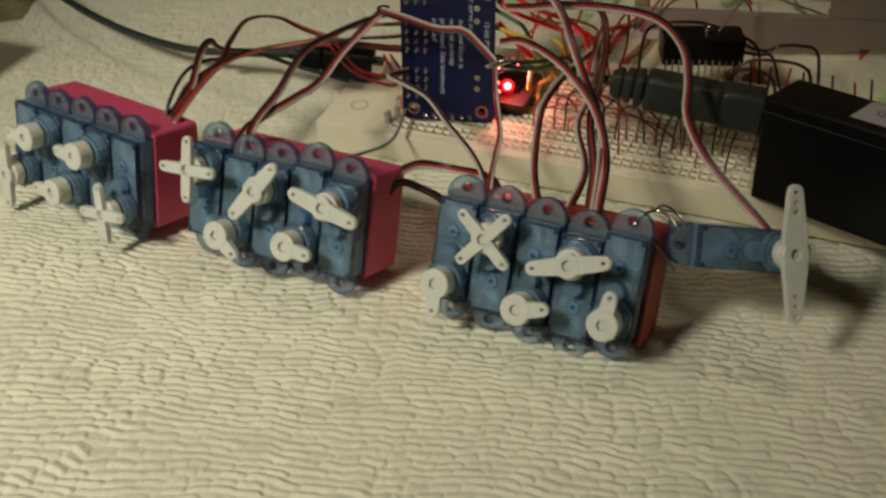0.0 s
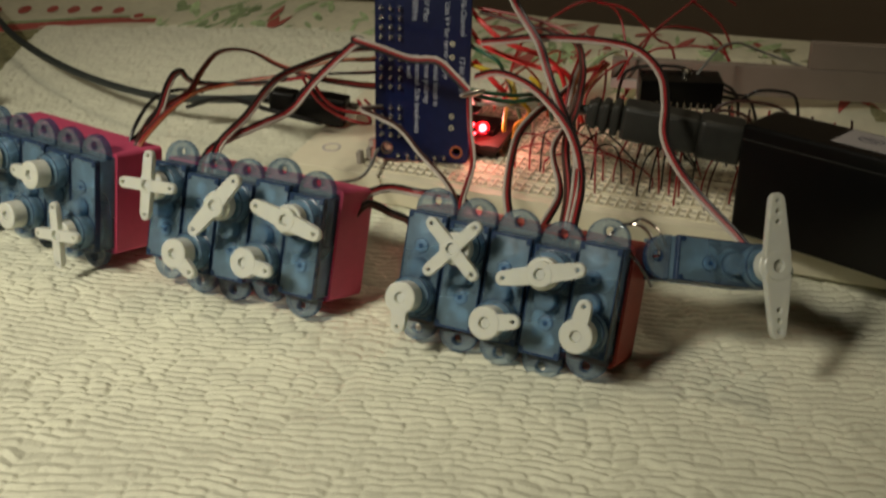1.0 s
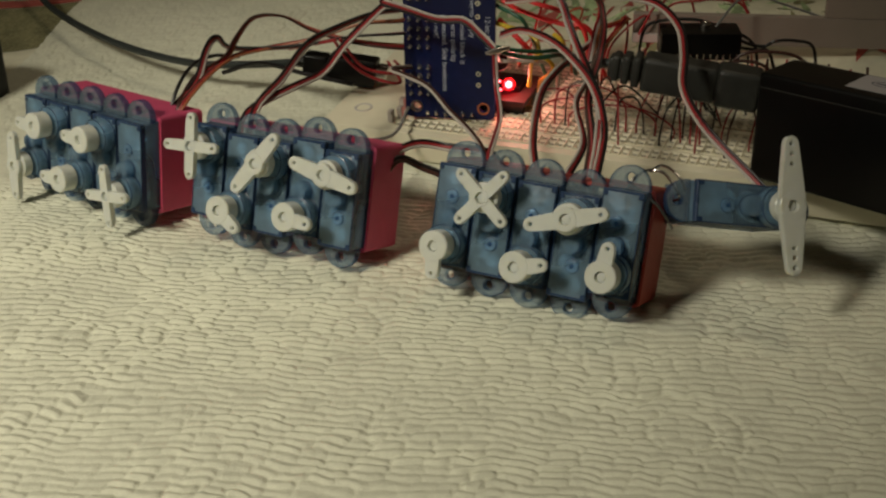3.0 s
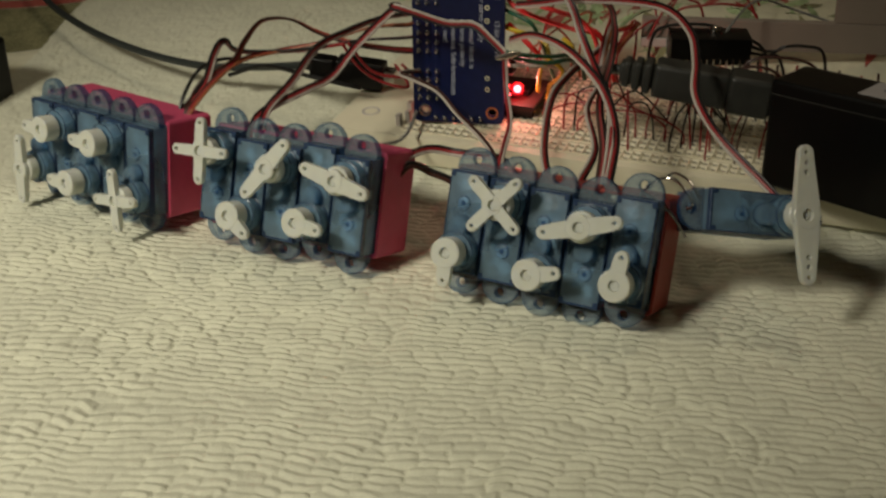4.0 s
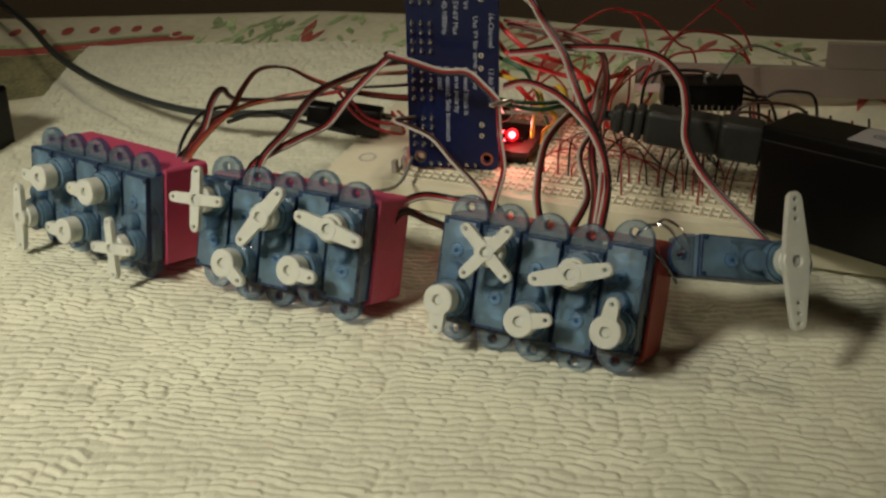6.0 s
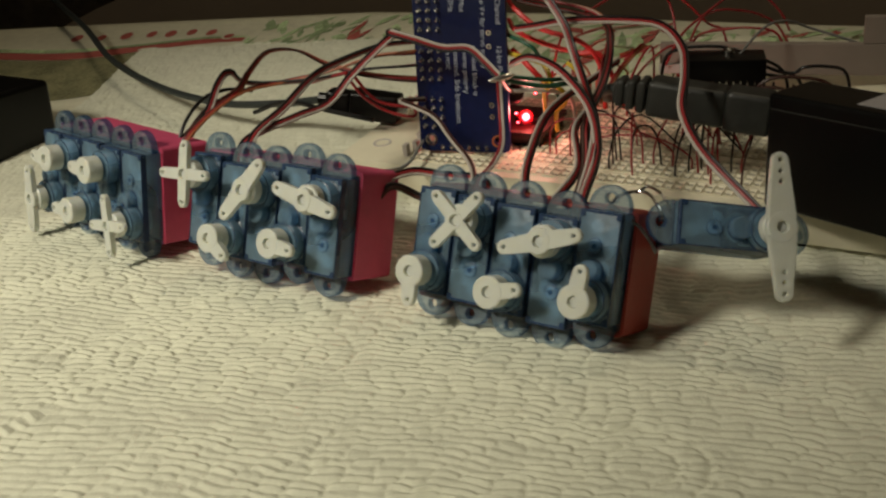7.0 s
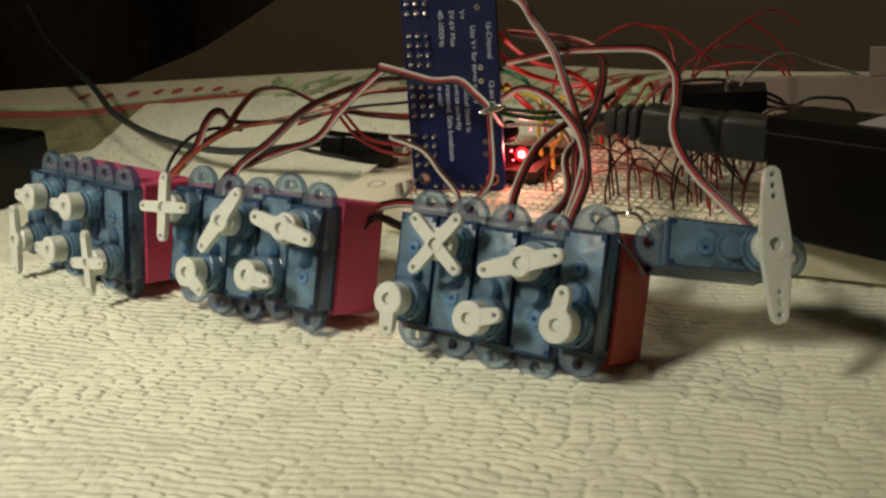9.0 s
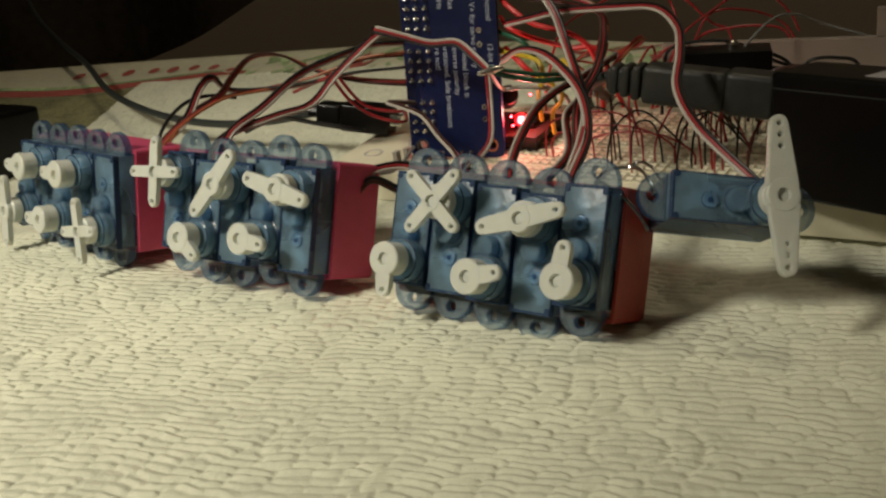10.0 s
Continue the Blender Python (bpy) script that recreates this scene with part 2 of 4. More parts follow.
def ceiling_lamp():
    # Unseen fixture, added to go with the fill light.
    lamp = empty("ceiling_lamp", at(20, 72, 190), "round white fixture added under the ceiling for the fill light", "lamp")
    bm = bmesh.new()
    lathe(bm, [(20, 0), (20, -2.5), (18.5, -3.2), (4, -3.2)], 0, 0, 36)
    part("rose", bm, PALE_WALL, lamp, smooth=True)
    bm = bmesh.new()
    lathe(bm, [(17, -3.2), (17, -5.5), (15, -7.5), (3, -8.4)], 0, 0, 36)
    part("diffuser", bm, HORN_CLEAR, lamp, smooth=True)


ceiling_lamp()


# ---------------------------------------------------------------- table, tablecloth and towel
def sheet(name, xs, ys, height, mat, label, category, keep=None, hem=None):
    """A cloth over the table as a grid of the given heights."""
    nx, ny = len(xs), len(ys)
    gx, gy = np.meshgrid(xs, ys)
    gz = height(gx, gy)
    if hem is not None:
        gy = np.where(gy > 36, 36 + (gy - 36) * (hem(gx) - 36) / 12.6, gy)
        gz = np.where(gz > -0.9, RISE(gx, gy) - 0.28, gz)
    co = np.stack([gx, gy, gz], 2).reshape(-1, 3) * CM
    i = np.arange(nx * ny).reshape(ny, nx)
    quads = np.stack([i[:-1, :-1], i[:-1, 1:], i[1:, 1:], i[1:, :-1]], 2).reshape(-1, 4)
    if keep is not None:
        quads = quads[keep(gx, gy)[:-1, :-1].ravel()]
    me = bpy.data.meshes.new(name)
    me.from_pydata(co.tolist(), [], quads.tolist())
    me.materials.append(mat)
    me.shade_smooth()
    return tagged(new(name, me), label, category, kind="structure")


def lattice(x, y, seed):
    """Smooth random numbers from 0 to 1 over the plane."""
    rng = np.random.default_rng(seed)
    grid = rng.random((64, 64))
    ix, iy = np.floor(x).astype(int), np.floor(y).astype(int)
    fx, fy = x - ix, y - iy
    fx, fy = fx * fx * (3 - 2 * fx), fy * fy * (3 - 2 * fy)
    g = lambda a, b: grid[b % 64, a % 64]  # noqa: E731
    return (g(ix, iy) * (1 - fx) + g(ix + 1, iy) * fx) * (1 - fy) + (g(ix, iy + 1) * (1 - fx) + g(ix + 1, iy + 1) * fx) * fy


RISE = np.vectorize(rise)


def scatter(i, j, k):
    """A random number from 0 to 1 for each cell."""
    return (np.sin(i * 127.1 + j * 311.7 + k * 74.7) * 43758.5453) % 1


def towel_relief(x, y):
    """Embossed crepe: uneven rows of long pads, each rising gently and falling off behind, with cross joints, fine ribs, creases and slow buckling."""
    v = (y + 0.13 * x + 0.50 * lattice(x * 0.40, y * 0.45, 1) + 0.16 * lattice(x * 1.5, y * 1.3, 2) + 0.11 * lattice(x * 3.2, y * 2.4, 13)) / 0.235
    row = np.floor(v)
    u = x / 0.52 + 0.8 * lattice(x * 0.8, y * 0.9, 3) + 7.3 * scatter(row, 0, 5)
    col = np.floor(u)
    p, q = v - row, u - col
    # Where each pad falls off, and how high it stands.
    top = 0.26 + 0.18 * scatter(col, row, 2)
    tall = 0.55 + 0.80 * scatter(col, row, 4)
    profile = np.minimum(p / top, (1 - p) / (1 - top))
    profile = profile * (1.2 - 0.2 * profile)
    ends = 1 - np.abs(2 * q - 1) ** 4 * (0.25 + 0.75 * scatter(col + np.round(q), row, 6))
    joint = np.exp(-(np.minimum(q, 1 - q) * 0.52 / 0.042) ** 2) * scatter(col + np.round(q), row, 7)
    h = 0.052 * tall * profile * (0.15 + 0.85 * ends) - 0.026 * joint
    h *= 0.55 + 0.9 * lattice(x * 0.8 + 7, y * 0.9, 8)
    h += 0.014 * lattice(x * 11.0, y * 3.2, 4) * (0.3 + 0.7 * lattice(x * 0.8, y * 0.9, 11)) + 0.006 * lattice(x * 8.0, y * 14.0, 12) + 0.022 * lattice(x * 2.2, y * 3.0, 9)
    # Creases run aslant over the sheet.
    for k, (a, c) in enumerate(((0.9, 3.0), (1.1, 9.5), (0.75, 16.0), (1.0, -3.5), (1.35, 12.5))):
        d = (y - 22) * math.cos(a) + (x - c) * math.sin(a) + 0.6 * lattice(x * 0.4, y * 0.4, 20 + k)
        h -= 0.030 * np.exp(-(d / 0.06) ** 2) * np.clip(4 * (lattice(x * 0.35 + k, y * 0.35, 30 + k) - 0.42), 0, 1)
    # Faint double rings, stamped here and there.
    odd = np.floor(y / 3.9) % 2
    cx, cy = ((x + 0.9) / 4.6 + 0.5 * odd) % 1 - 0.5, (y / 3.9) % 1 - 0.5
    d = np.hypot(cx * 4.6, cy * 3.9)
    rings = np.exp(-((d - 0.62) / 0.06) ** 2) + np.exp(-((d - 1.15) / 0.06) ** 2)
    h -= 0.034 * rings * np.clip(3 * (lattice(x * 0.5, y * 0.5, 5) - 0.36), 0, 1)
    return h + 0.20 * lattice(x * 0.22, y * 0.22, 6) - 0.21


def towel_height(x, y):
    return RISE(x, y) + towel_relief(x, y)


def table():
    bm = bmesh.new()
    box(bm, -60, 45, -25, 48.5, -3.5, -0.9, 0.3)
    top = part("table", bm, WOOD, label="dark wooden table under a printed tablecloth", category="table")
    for x, y in ((-55, -20), (40, -20), (-55, 42), (40, 42)):
        bm = bmesh.new()
        box(bm, x - 2.5, x + 2.5, y - 2.5, y + 2.5, -74, -3.5, 0.3)
        part("leg", bm, WOOD, top)
    xs, ys = np.linspace(-60, 45, 150), np.r_[np.linspace(-25, 20, 20), np.linspace(21, 48.2, 96), 48.5, 48.6]

    def hem(x):
        """Where the cloth goes over the table's far edge, which runs aslant."""
        return np.interp(x, (-16, -4, 4, 8, 13, 16, 24), (48.6, 48.4, 47.0, 45.4, 43.6, 42.8, 41.4))

    def height(x, y):
        z = RISE(x, y) - 0.28
        z = np.where(y > 48.25, z - 0.5, z)
        return np.where(y > 48.55, -0.95, z)

    cloth = sheet("tablecloth", xs, ys, height, CLOTH, "cream tablecloth printed with green leaves and red berries", "tablecloth", hem=hem)
    cloth["kind"] = ""
    del cloth["kind"]

    def printed(name, outline, mat, lift=0.0):
        bm = bmesh.new()
        vs = [bm.verts.new((x, y + 1.4, rise(x, y + 1.4) - 0.27 + lift)) for x, y in outline]
        bm.faces.new(vs)
        part(name, bm, mat, cloth)

    # The row of red berries in their green edging, and the red ribbon below it.
    for x, y, r in ((-14.3, 45.3, 0.20), (-13.2, 45.35, 0.17), (-12.35, 45.3, 0.19), (-11.45, 45.35, 0.17), (-10.55, 45.2, 0.18), (-9.6, 44.5, 0.16), (-15.4, 45.2, 0.17), (-16.5, 45.3, 0.19)):
        printed("printed_ring", [(x + (u - x) * 1.9, y + (w - y) * 3.0) for u, w in ring(x, y, r, 14)], CLOTH, 0.012)
        printed("printed_berry", [(x + (u - x) * 1.25, y + (w - y) * 2.2) for u, w in ring(x, y, r, 14)], PRINT_RED, 0.024)
    for k in range(16):
        x = -24 + k * 0.95
        y0, y1 = 43.4 + 0.3 * math.sin(k * 0.55), 43.4 + 0.3 * math.sin((k + 1) * 0.55)
        printed("printed_ribbon", [(x, y0), (x + 0.95, y1), (x + 0.95, y1 + 0.55), (x, y0 + 0.55)], PRINT_RED, 0.012)
        printed("printed_edging", [(x, y0 + 0.60), (x + 0.95, y1 + 0.60), (x + 0.95, y1 + 0.85), (x, y0 + 0.85)], PRINT_GREEN, 0.012)
        if x < -13.5:
            printed("printed_ground", [(x, y0 - 3.6), (x + 0.95, y1 - 3.6), (x + 0.95, y1 - 0.05), (x, y0 - 0.05)], PRINT_BROWN, 0.010)
    # Loose leaves over the rest of it.
    rng = random.Random(7)
    for k in range(170):
        x, y = rng.uniform(-9.0, 22), rng.uniform(38.5, 45.5)
        a, n, w = rng.uniform(0.9, 1.75), rng.uniform(1.4, 4.2), rng.uniform(0.08, 0.22)
        mat = PRINT_GREEN if rng.random() < (0.94 if x < 4 else 0.62) else PRINT_RED
        ux, uy = math.cos(a), math.sin(a)
        pts = [(x + ux * n * t / 2 - uy * w * q, y + uy * n * t / 2 + ux * w * q) for t, q in ((-1, 0), (-0.5, 0.7), (0, 1), (0.5, 0.75), (1, 0), (0.5, -0.75), (0, -1), (-0.5, -0.7))]
        if max(q[1] for q in pts) + 1.7 < hem(x):
            printed("printed_leaf", pts, mat, 0.010 + 0.0001 * k)

    for k in range(60):
        x, y = rng.uniform(-8.6, 3.5), rng.uniform(42.6, 46.4)
        a, n, w = rng.uniform(0.8, 1.9), rng.uniform(0.7, 1.9), rng.uniform(0.10, 0.24)
        ux, uy = math.cos(a), math.sin(a)
        pts = [(x + ux * n * t / 2 - uy * w * q, y + uy * n * t / 2 + ux * w * q) for t, q in ((-1, 0), (-0.5, 0.7), (0, 1), (0.5, 0.75), (1, 0), (0.5, -0.75), (0, -1), (-0.5, -0.7))]
        if max(q[1] for q in pts) + 1.7 < hem(x):
            printed("printed_leaf", pts, PRINT_GREEN, 0.014 + 0.0001 * k)
    for k in range(190):
        x, y = rng.uniform(3.5, 22), rng.uniform(27.5, 43.5)
        a, n, w = rng.uniform(0.2, 2.6), rng.uniform(0.9, 2.6), rng.uniform(0.10, 0.30)
        mat = rng.choice((PRINT_GREEN, PRINT_GREEN, PRINT_RED, PRINT_RED, PRINT_BROWN))
        bend = rng.uniform(-0.5, 0.5)
        ux, uy = math.cos(a), math.sin(a)
        pts = [(x + ux * n * t / 2 - uy * (w * q + bend * (1 - t * t)), y + uy * n * t / 2 + ux * (w * q + bend * (1 - t * t))) for t, q in ((-1, 0), (-0.5, 0.7), (0, 1), (0.5, 0.75), (1, 0), (0.5, -0.75), (0, -1), (-0.5, -0.7))]
        if max(q[1] for q in pts) + 1.7 < hem(x):
            printed("printed_leaf", pts, mat, 0.012 + 0.0001 * k)

    edge = lambda x, y: (x > -14.7 + 0.2 * (y - 35) + 0.12 * np.sin(y)) & (y < np.interp(x, (-16, -1, 4, 8, 11, 24), (44.7, 43.2, 38.6, 33.0, 30.2, 27.0)) + 0.12 * np.sin(x * 1.3)) & (x < 24)  # noqa: E731
    sheet("paper_towel", np.r_[np.linspace(-16.4, 15.5, 780), np.linspace(15.6, 24, 40)], np.r_[np.linspace(3, 13.4, 60), np.linspace(13.46, 30, 800), np.linspace(30.1, 44.9, 170)],
          towel_height, TOWEL, "cream embossed paper towel spread on the table", "paper towel", edge)


table()


# ---------------------------------------------------------------- servos
PITCH = 0.95
HUB_V, HUB_N = 0.63, 0.80


def stadium_tab(sign):
    """One mounting ear: a rounded plate with a screw hole."""
    w, y0, yc = 0.45, 1.12, 1.20
    out = [(w, y0 * sign)] + [(w * math.cos(a), (yc + w * math.sin(a)) * sign) for a in np.linspace(0, math.pi, 15)] + [(-w, y0 * sign)]
    bm = bmesh.new()
    slab(bm, [out, ring(0, 1.39 * sign, 0.105, 14)], -0.14, 0.06)
    bmesh.ops.bevel(bm, geom=[e for e in bm.edges if len(e.link_faces) == 2 and e.calc_face_angle() > 1.2], offset=0.018, segments=1, affect="EDGES")
    bm.normal_update()
    # Side faces get a darker colour that paints the clear plastic's dark outline.
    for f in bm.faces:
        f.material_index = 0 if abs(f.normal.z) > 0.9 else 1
    return bm


def build_servo():
    """One micro servo: case, ears, gear tower and works, with its shaft along +z and its long side along y."""
    s = empty("micro_servo", Matrix(), "translucent blue plastic micro servo", "servo")
    bm = bmesh.new()
    box(bm, -0.437, 0.437, -1.12, 1.12, -1.30, 0.38, 0.035, 2)
    part("case", bm, BLUE, s, smooth=True)
    # Dark bars stand in for the dark outline of the clear case.
    bm = bmesh.new()
    for y0, y1 in ((-1.126, -1.07), (1.07, 1.126)):
        box(bm, -0.443, 0.443, y0, y1, 0.22, 0.388, 0.01, 1)
    for x0, x1 in ((-0.443, -0.415), (0.415, 0.443)):
        box(bm, x0, x1, -1.07, 1.07, 0.22, 0.388, 0.01, 1)
    part("rim", bm, BLUE_DARK, s)
    part("mounting_ear", stadium_tab(1), [BLUE_TAB, BLUE_OUTLINE], s, "clear blue ear with a screw hole")
    part("mounting_ear", stadium_tab(-1), [BLUE_TAB, BLUE_OUTLINE], s, "clear blue ear with a screw hole")
    bm = bmesh.new()
    lathe(bm, [(0.445, 0.36), (0.445, 0.66), (0.425, 0.70), (0.30, 0.71), (0.30, 0.74), (0.26, 0.75)], 0, HUB_V, 28)
    tower = part("gear_tower", bm, BLUE, s, smooth=True)
    # Dark rings paint the refraction outline round the tower.
    for r, z in ((0.447, 0.40), (0.43, 0.695)):
        bm = bmesh.new()
        tube(bm, [Vector((r * math.cos(a), HUB_V + r * math.sin(a), z)) for a in np.linspace(0, 2 * math.pi, 37)], 0.013, 6)
        part("seam", bm, BLUE_DARK, tower)
    bm = bmesh.new()
    lathe(bm, [(0.34, 0.05), (0.34, 0.55), (0.30, 0.60), (0.08, 0.60)], 0, HUB_V, 24)
    part("output_gear", bm, GEAR, tower, smooth=True)
    bm = bmesh.new()
    lathe(bm, [(0.22, 0.36), (0.22, 0.62), (0.20, 0.65), (0.05, 0.655)], 0.02, HUB_V - 0.56, 20)
    idler = part("idler_tower", bm, BLUE, s, smooth=True)
    # The idler's refraction outline, again as a dark ring.
    bm = bmesh.new()
    tube(bm, [Vector((0.02 + 0.222 * math.cos(a), HUB_V - 0.56 + 0.222 * math.sin(a), 0.395)) for a in np.linspace(0, 2 * math.pi, 29)], 0.013, 6)
    part("seam", bm, BLUE_DARK, idler)
    for y in (-0.42,):
        bm = bmesh.new()
        lathe(bm, [(0.15, 0.37), (0.15, 0.415), (0.11, 0.42), (0.10, 0.40), (0.02, 0.40)], 0.05, y, 16)
        boss = part("pivot_boss", bm, BLUE, s, smooth=True)
        # A dark ring for the refraction outline of the boss.
        bm = bmesh.new()
        tube(bm, [Vector((0.05 + 0.155 * math.cos(a), y + 0.155 * math.sin(a), 0.383)) for a in np.linspace(0, 2 * math.pi, 25)], 0.010, 6)
        part("seam", bm, BLUE_OUTLINE, boss)
        bm = bmesh.new()
        lathe(bm, [(0.05, 0.36), (0.05, 0.418), (0.01, 0.418)], 0.05, y, 10)
        part("pivot", bm, BLUE_OUTLINE, boss)
    bm = bmesh.new()
    box(bm, -0.415, 0.415, -1.09, 0.0, -1.27, -0.12, 0.05)
    part("motor", bm, INNER, s)
    bm = bmesh.new()
    for x, y, r, z in ((0.02, HUB_V, 0.36, 0.12), (0.0, HUB_V - 0.55, 0.30, 0.20), (-0.06, -0.40, 0.26, 0.06), (0.1, -0.80, 0.16, 0.1)):
        n = 44
        rows = [(x + (r if i % 2 else r * 0.86) * math.cos(2 * math.pi * i / n), y + (r if i % 2 else r * 0.86) * math.sin(2 * math.pi * i / n)) for i in range(n)]
        slab(bm, [rows], z, z + 0.1)
    part("gear_train", bm, GEAR, s)
    for x, y, w, h, z, mat in ((-0.18, -0.66, 0.20, 0.30, -0.02, GEAR), (0.20, -0.20, 0.16, 0.24, 0.02, INNER), (0.12, -0.95, 0.22, 0.10, 0.10, INNER), (-0.24, 0.10, 0.12, 0.34, 0.06, INNER), (0.27, 0.30, 0.10, 0.22, 0.10, HORN_CLEAR), (-0.20, -0.93, 0.12, 0.08, 0.16, HORN_CLEAR)):
        bm = bmesh.new()
        box(bm, x - w / 2, x + w / 2, y - h / 2, y + h / 2, z - 0.1, z + 0.1, 0.03)
        part("works_block", bm, mat, s)
    bm = bmesh.new()
    box(bm, -0.415, 0.415, 0.02, 1.09, -1.27, -0.1, 0.02)
    part("circuit_block", bm, INNER, s)
    for x in (-0.38, 0.38):
        for y in (-1.03, 1.03):
            bm = bmesh.new()
            lathe(bm, [(0.055, 0.36), (0.055, 0.40), (0.03, 0.40)], x, y, 10)
            part("corner_pin", bm, BLUE_DARK, s)
    return s


def arm(length, w0, w1, start):
    """Outline of one tapered arm with a round end, along +x from inside the hub's rim."""
    end = [(length - w1 + w1 * math.cos(a), w1 * math.sin(a)) for a in np.linspace(-math.pi / 2, math.pi / 2, 9)]
    return [(start, -w0)] + end + [(start, w0)]


def build_horn(arms, holes, centre, parent, label):
    """A servo horn: a flat centre with a screw hole, the round hub behind it, and arms (angle, length, half widths) with small holes."""
    bm = bmesh.new()
    lathe(bm, [(centre - 0.02, 0.22), (centre, 0.24), (centre, 0.37), (centre - 0.025, 0.395), (0.125, 0.397), (0.115, 0.36), (0.11, 0.30), (0.03, 0.30)], 0, 0, 28)
    horn = part("horn", bm, HORN, parent, label, smooth=True)
    bm = bmesh.new()
    lathe(bm, [(0.30, -0.02), (0.335, 0.0), (0.335, 0.22), (0.31, 0.245), (0.26, 0.25)], 0, 0, 28)
    part("hub", bm, HORN, horn, smooth=True)
    for k, (angle, length, w0, w1) in enumerate(arms):
        bm = bmesh.new()
        slab(bm, [arm(length, w0, w1, max(0.14, math.sqrt(max(0, centre ** 2 - w0 ** 2)) - 0.05)), *[ring(d, 0, 0.042, 8) for d in holes]], 0.235 + 0.0015 * k, 0.388 - 0.0015 * k)
        bmesh.ops.bevel(bm, geom=[e for e in bm.edges if len(e.link_faces) == 2 and 1.2 < e.calc_face_angle() and all(v.co.xy.length > 0.3 for v in e.verts)], offset=0.022, segments=2, affect="EDGES")
        part("arm", bm, HORN, horn, smooth=True, m=at(0, 0, 0, 0, 0, angle))
    return horn


CROSS = [(a, 0.80, 0.135, 0.125) for a in (0, 90, 180, 270)]
BAR = [(0, 0.93, 0.19, 0.15), (180, 0.93, 0.19, 0.15)]
SHORT = [(0, 0.74, 0.17, 0.15)]
LONG = [(0, 1.43, 0.30, 0.17), (180, 1.43, 0.30, 0.17)]
# Arms, holes along them, radius of the flat centre, words.
KINDS = {"cross": (CROSS, (0.67,), 0.20, "white four-armed horn"), "bar": (BAR, (0.77,), 0.27, "white two-armed horn"), "short": (SHORT, (0.60,), 0.34, "white one-armed horn"),
         "long": (LONG, (0.86, 1.06, 1.27), 0.31, "long white two-armed horn")}
first_servo = build_servo()
MOVING = []


def servo(m, flip, kind, rest, slot=None, label="", lift=0.0, slide=0.0):
    """Sets a servo at the pose m (x along the bank, y up, z outwards). flip: its shaft is at the lower end."""
    place = m @ at(0, lift, slide, 0, 0, 180 if flip else 0)
    s = copy_thing(first_servo, place)
    arms, holes, centre, text = KINDS[kind]
    horn = build_horn(arms, holes, centre, s, text)
    angle = rest - (180 if flip else 0)
    horn.matrix_basis = at(0, HUB_V, HUB_N, 0, 0, angle)
    bm = bmesh.new()
    lathe(bm, [(0.095, 0.295), (0.095, 0.315), (0.06, 0.325), (0.02, 0.32)], 0, 0, 14)
    part("screw", bm, HORN, horn, smooth=True)
    bm = bmesh.new()
    lathe(bm, [(0.24, -0.08), (0.24, 0.02)], 0, 0, 20)
    part("shaft", bm, HORN, horn, smooth=True)
    tagged(s, label, group="micro servos")
    if slot is not None:
        MOVING.append((horn, angle, slot))
    return s


def frame_of(x, y, z, yaw, tilt, roll):
    """Pose of a bank: x along it, y up its face, z out of it. yaw: degrees that its face turns to the west of south."""
    return at(x, y, z) @ pose(0, 0, 0, 0, 0, -yaw) @ pose(0, 0, 0, 90 - tilt, 0, 0) @ pose(0, 0, 0, 0, 0, roll)


def bracket(m, mat, label):
    """The open plastic box that holds five servos side by side."""
    w, h = 2.5 * PITCH + 0.06, 1.27
    ob = empty("servo_bracket", m, label, "bracket", "servo brackets")
    bm = bmesh.new()

    def round_rect(a, b, r):
        return [(sx * (a - r) + r * math.cos(t), sy * (b - r) + r * math.sin(t)) for sx, sy, t0 in ((1, 1, 0), (-1, 1, 90), (-1, -1, 180), (1, -1, 270)) for t in np.radians(np.linspace(t0, t0 + 90, 5))]

    slab(bm, [round_rect(w, h, 0.12), round_rect(w - 0.07, h - 0.11, 0.05)], -1.60, -0.155)
    bmesh.ops.bevel(bm, geom=[e for e in bm.edges if len(e.link_faces) == 2 and 1.2 < e.calc_face_angle()], offset=0.03, segments=2, affect="EDGES")
    part("sleeve", bm, mat, ob, smooth=True)
    bm = bmesh.new()
    for k in range(4):
        x = (k - 1.5) * PITCH
        box(bm, x - 0.015, x + 0.015, -h + 0.12, h - 0.12, -1.25, -1.05)
    part("divider", bm, mat, ob)
    return ob


BANKS = {
    "right": (frame_of(3.64, 22.74, 1.61, 25.0, 18.6, -0.4), RED, "orange-red plastic bracket holding five blue servos",
              [(True, "short", -86, 7, 0.05, 0), (False, "cross", 50, 8, 0.0, 0), (True, "short", 14, 9, -0.06, 0.0), (False, "bar", 17, None, -0.14, -0.04), (True, "short", 84, None, 0.10, 0.05)]),
    "middle": (frame_of(-2.36, 25.49, 1.65, 27.2, 16.1, 0.1), PINK, "pink plastic bracket holding five blue servos",
               [(False, "cross", 3, 2, 0.05, -0.02), (True, "short", -34, 3, -0.08, -0.02), (False, "bar", 53, 4, -0.07, 0.0), (True, "short", -6, 5, 0.10, 0.0), (False, "bar", -12, 6, -0.03, 0.05)]),
    "left": (frame_of(-7.68, 28.21, 1.57, 35.7, 7.5, 0.3), PINK, "pink plastic bracket holding five blue servos beside its twin",
             [(True, "bar", 92, None, 0.0, 0), (False, "short", 180, None, 0.0, 0), (True, "short", 182, None, 0.03, 0), (False, "short", 180, 0, 0.0, 0), (True, "cross", 98, 1, 0.0, 0)]),
}
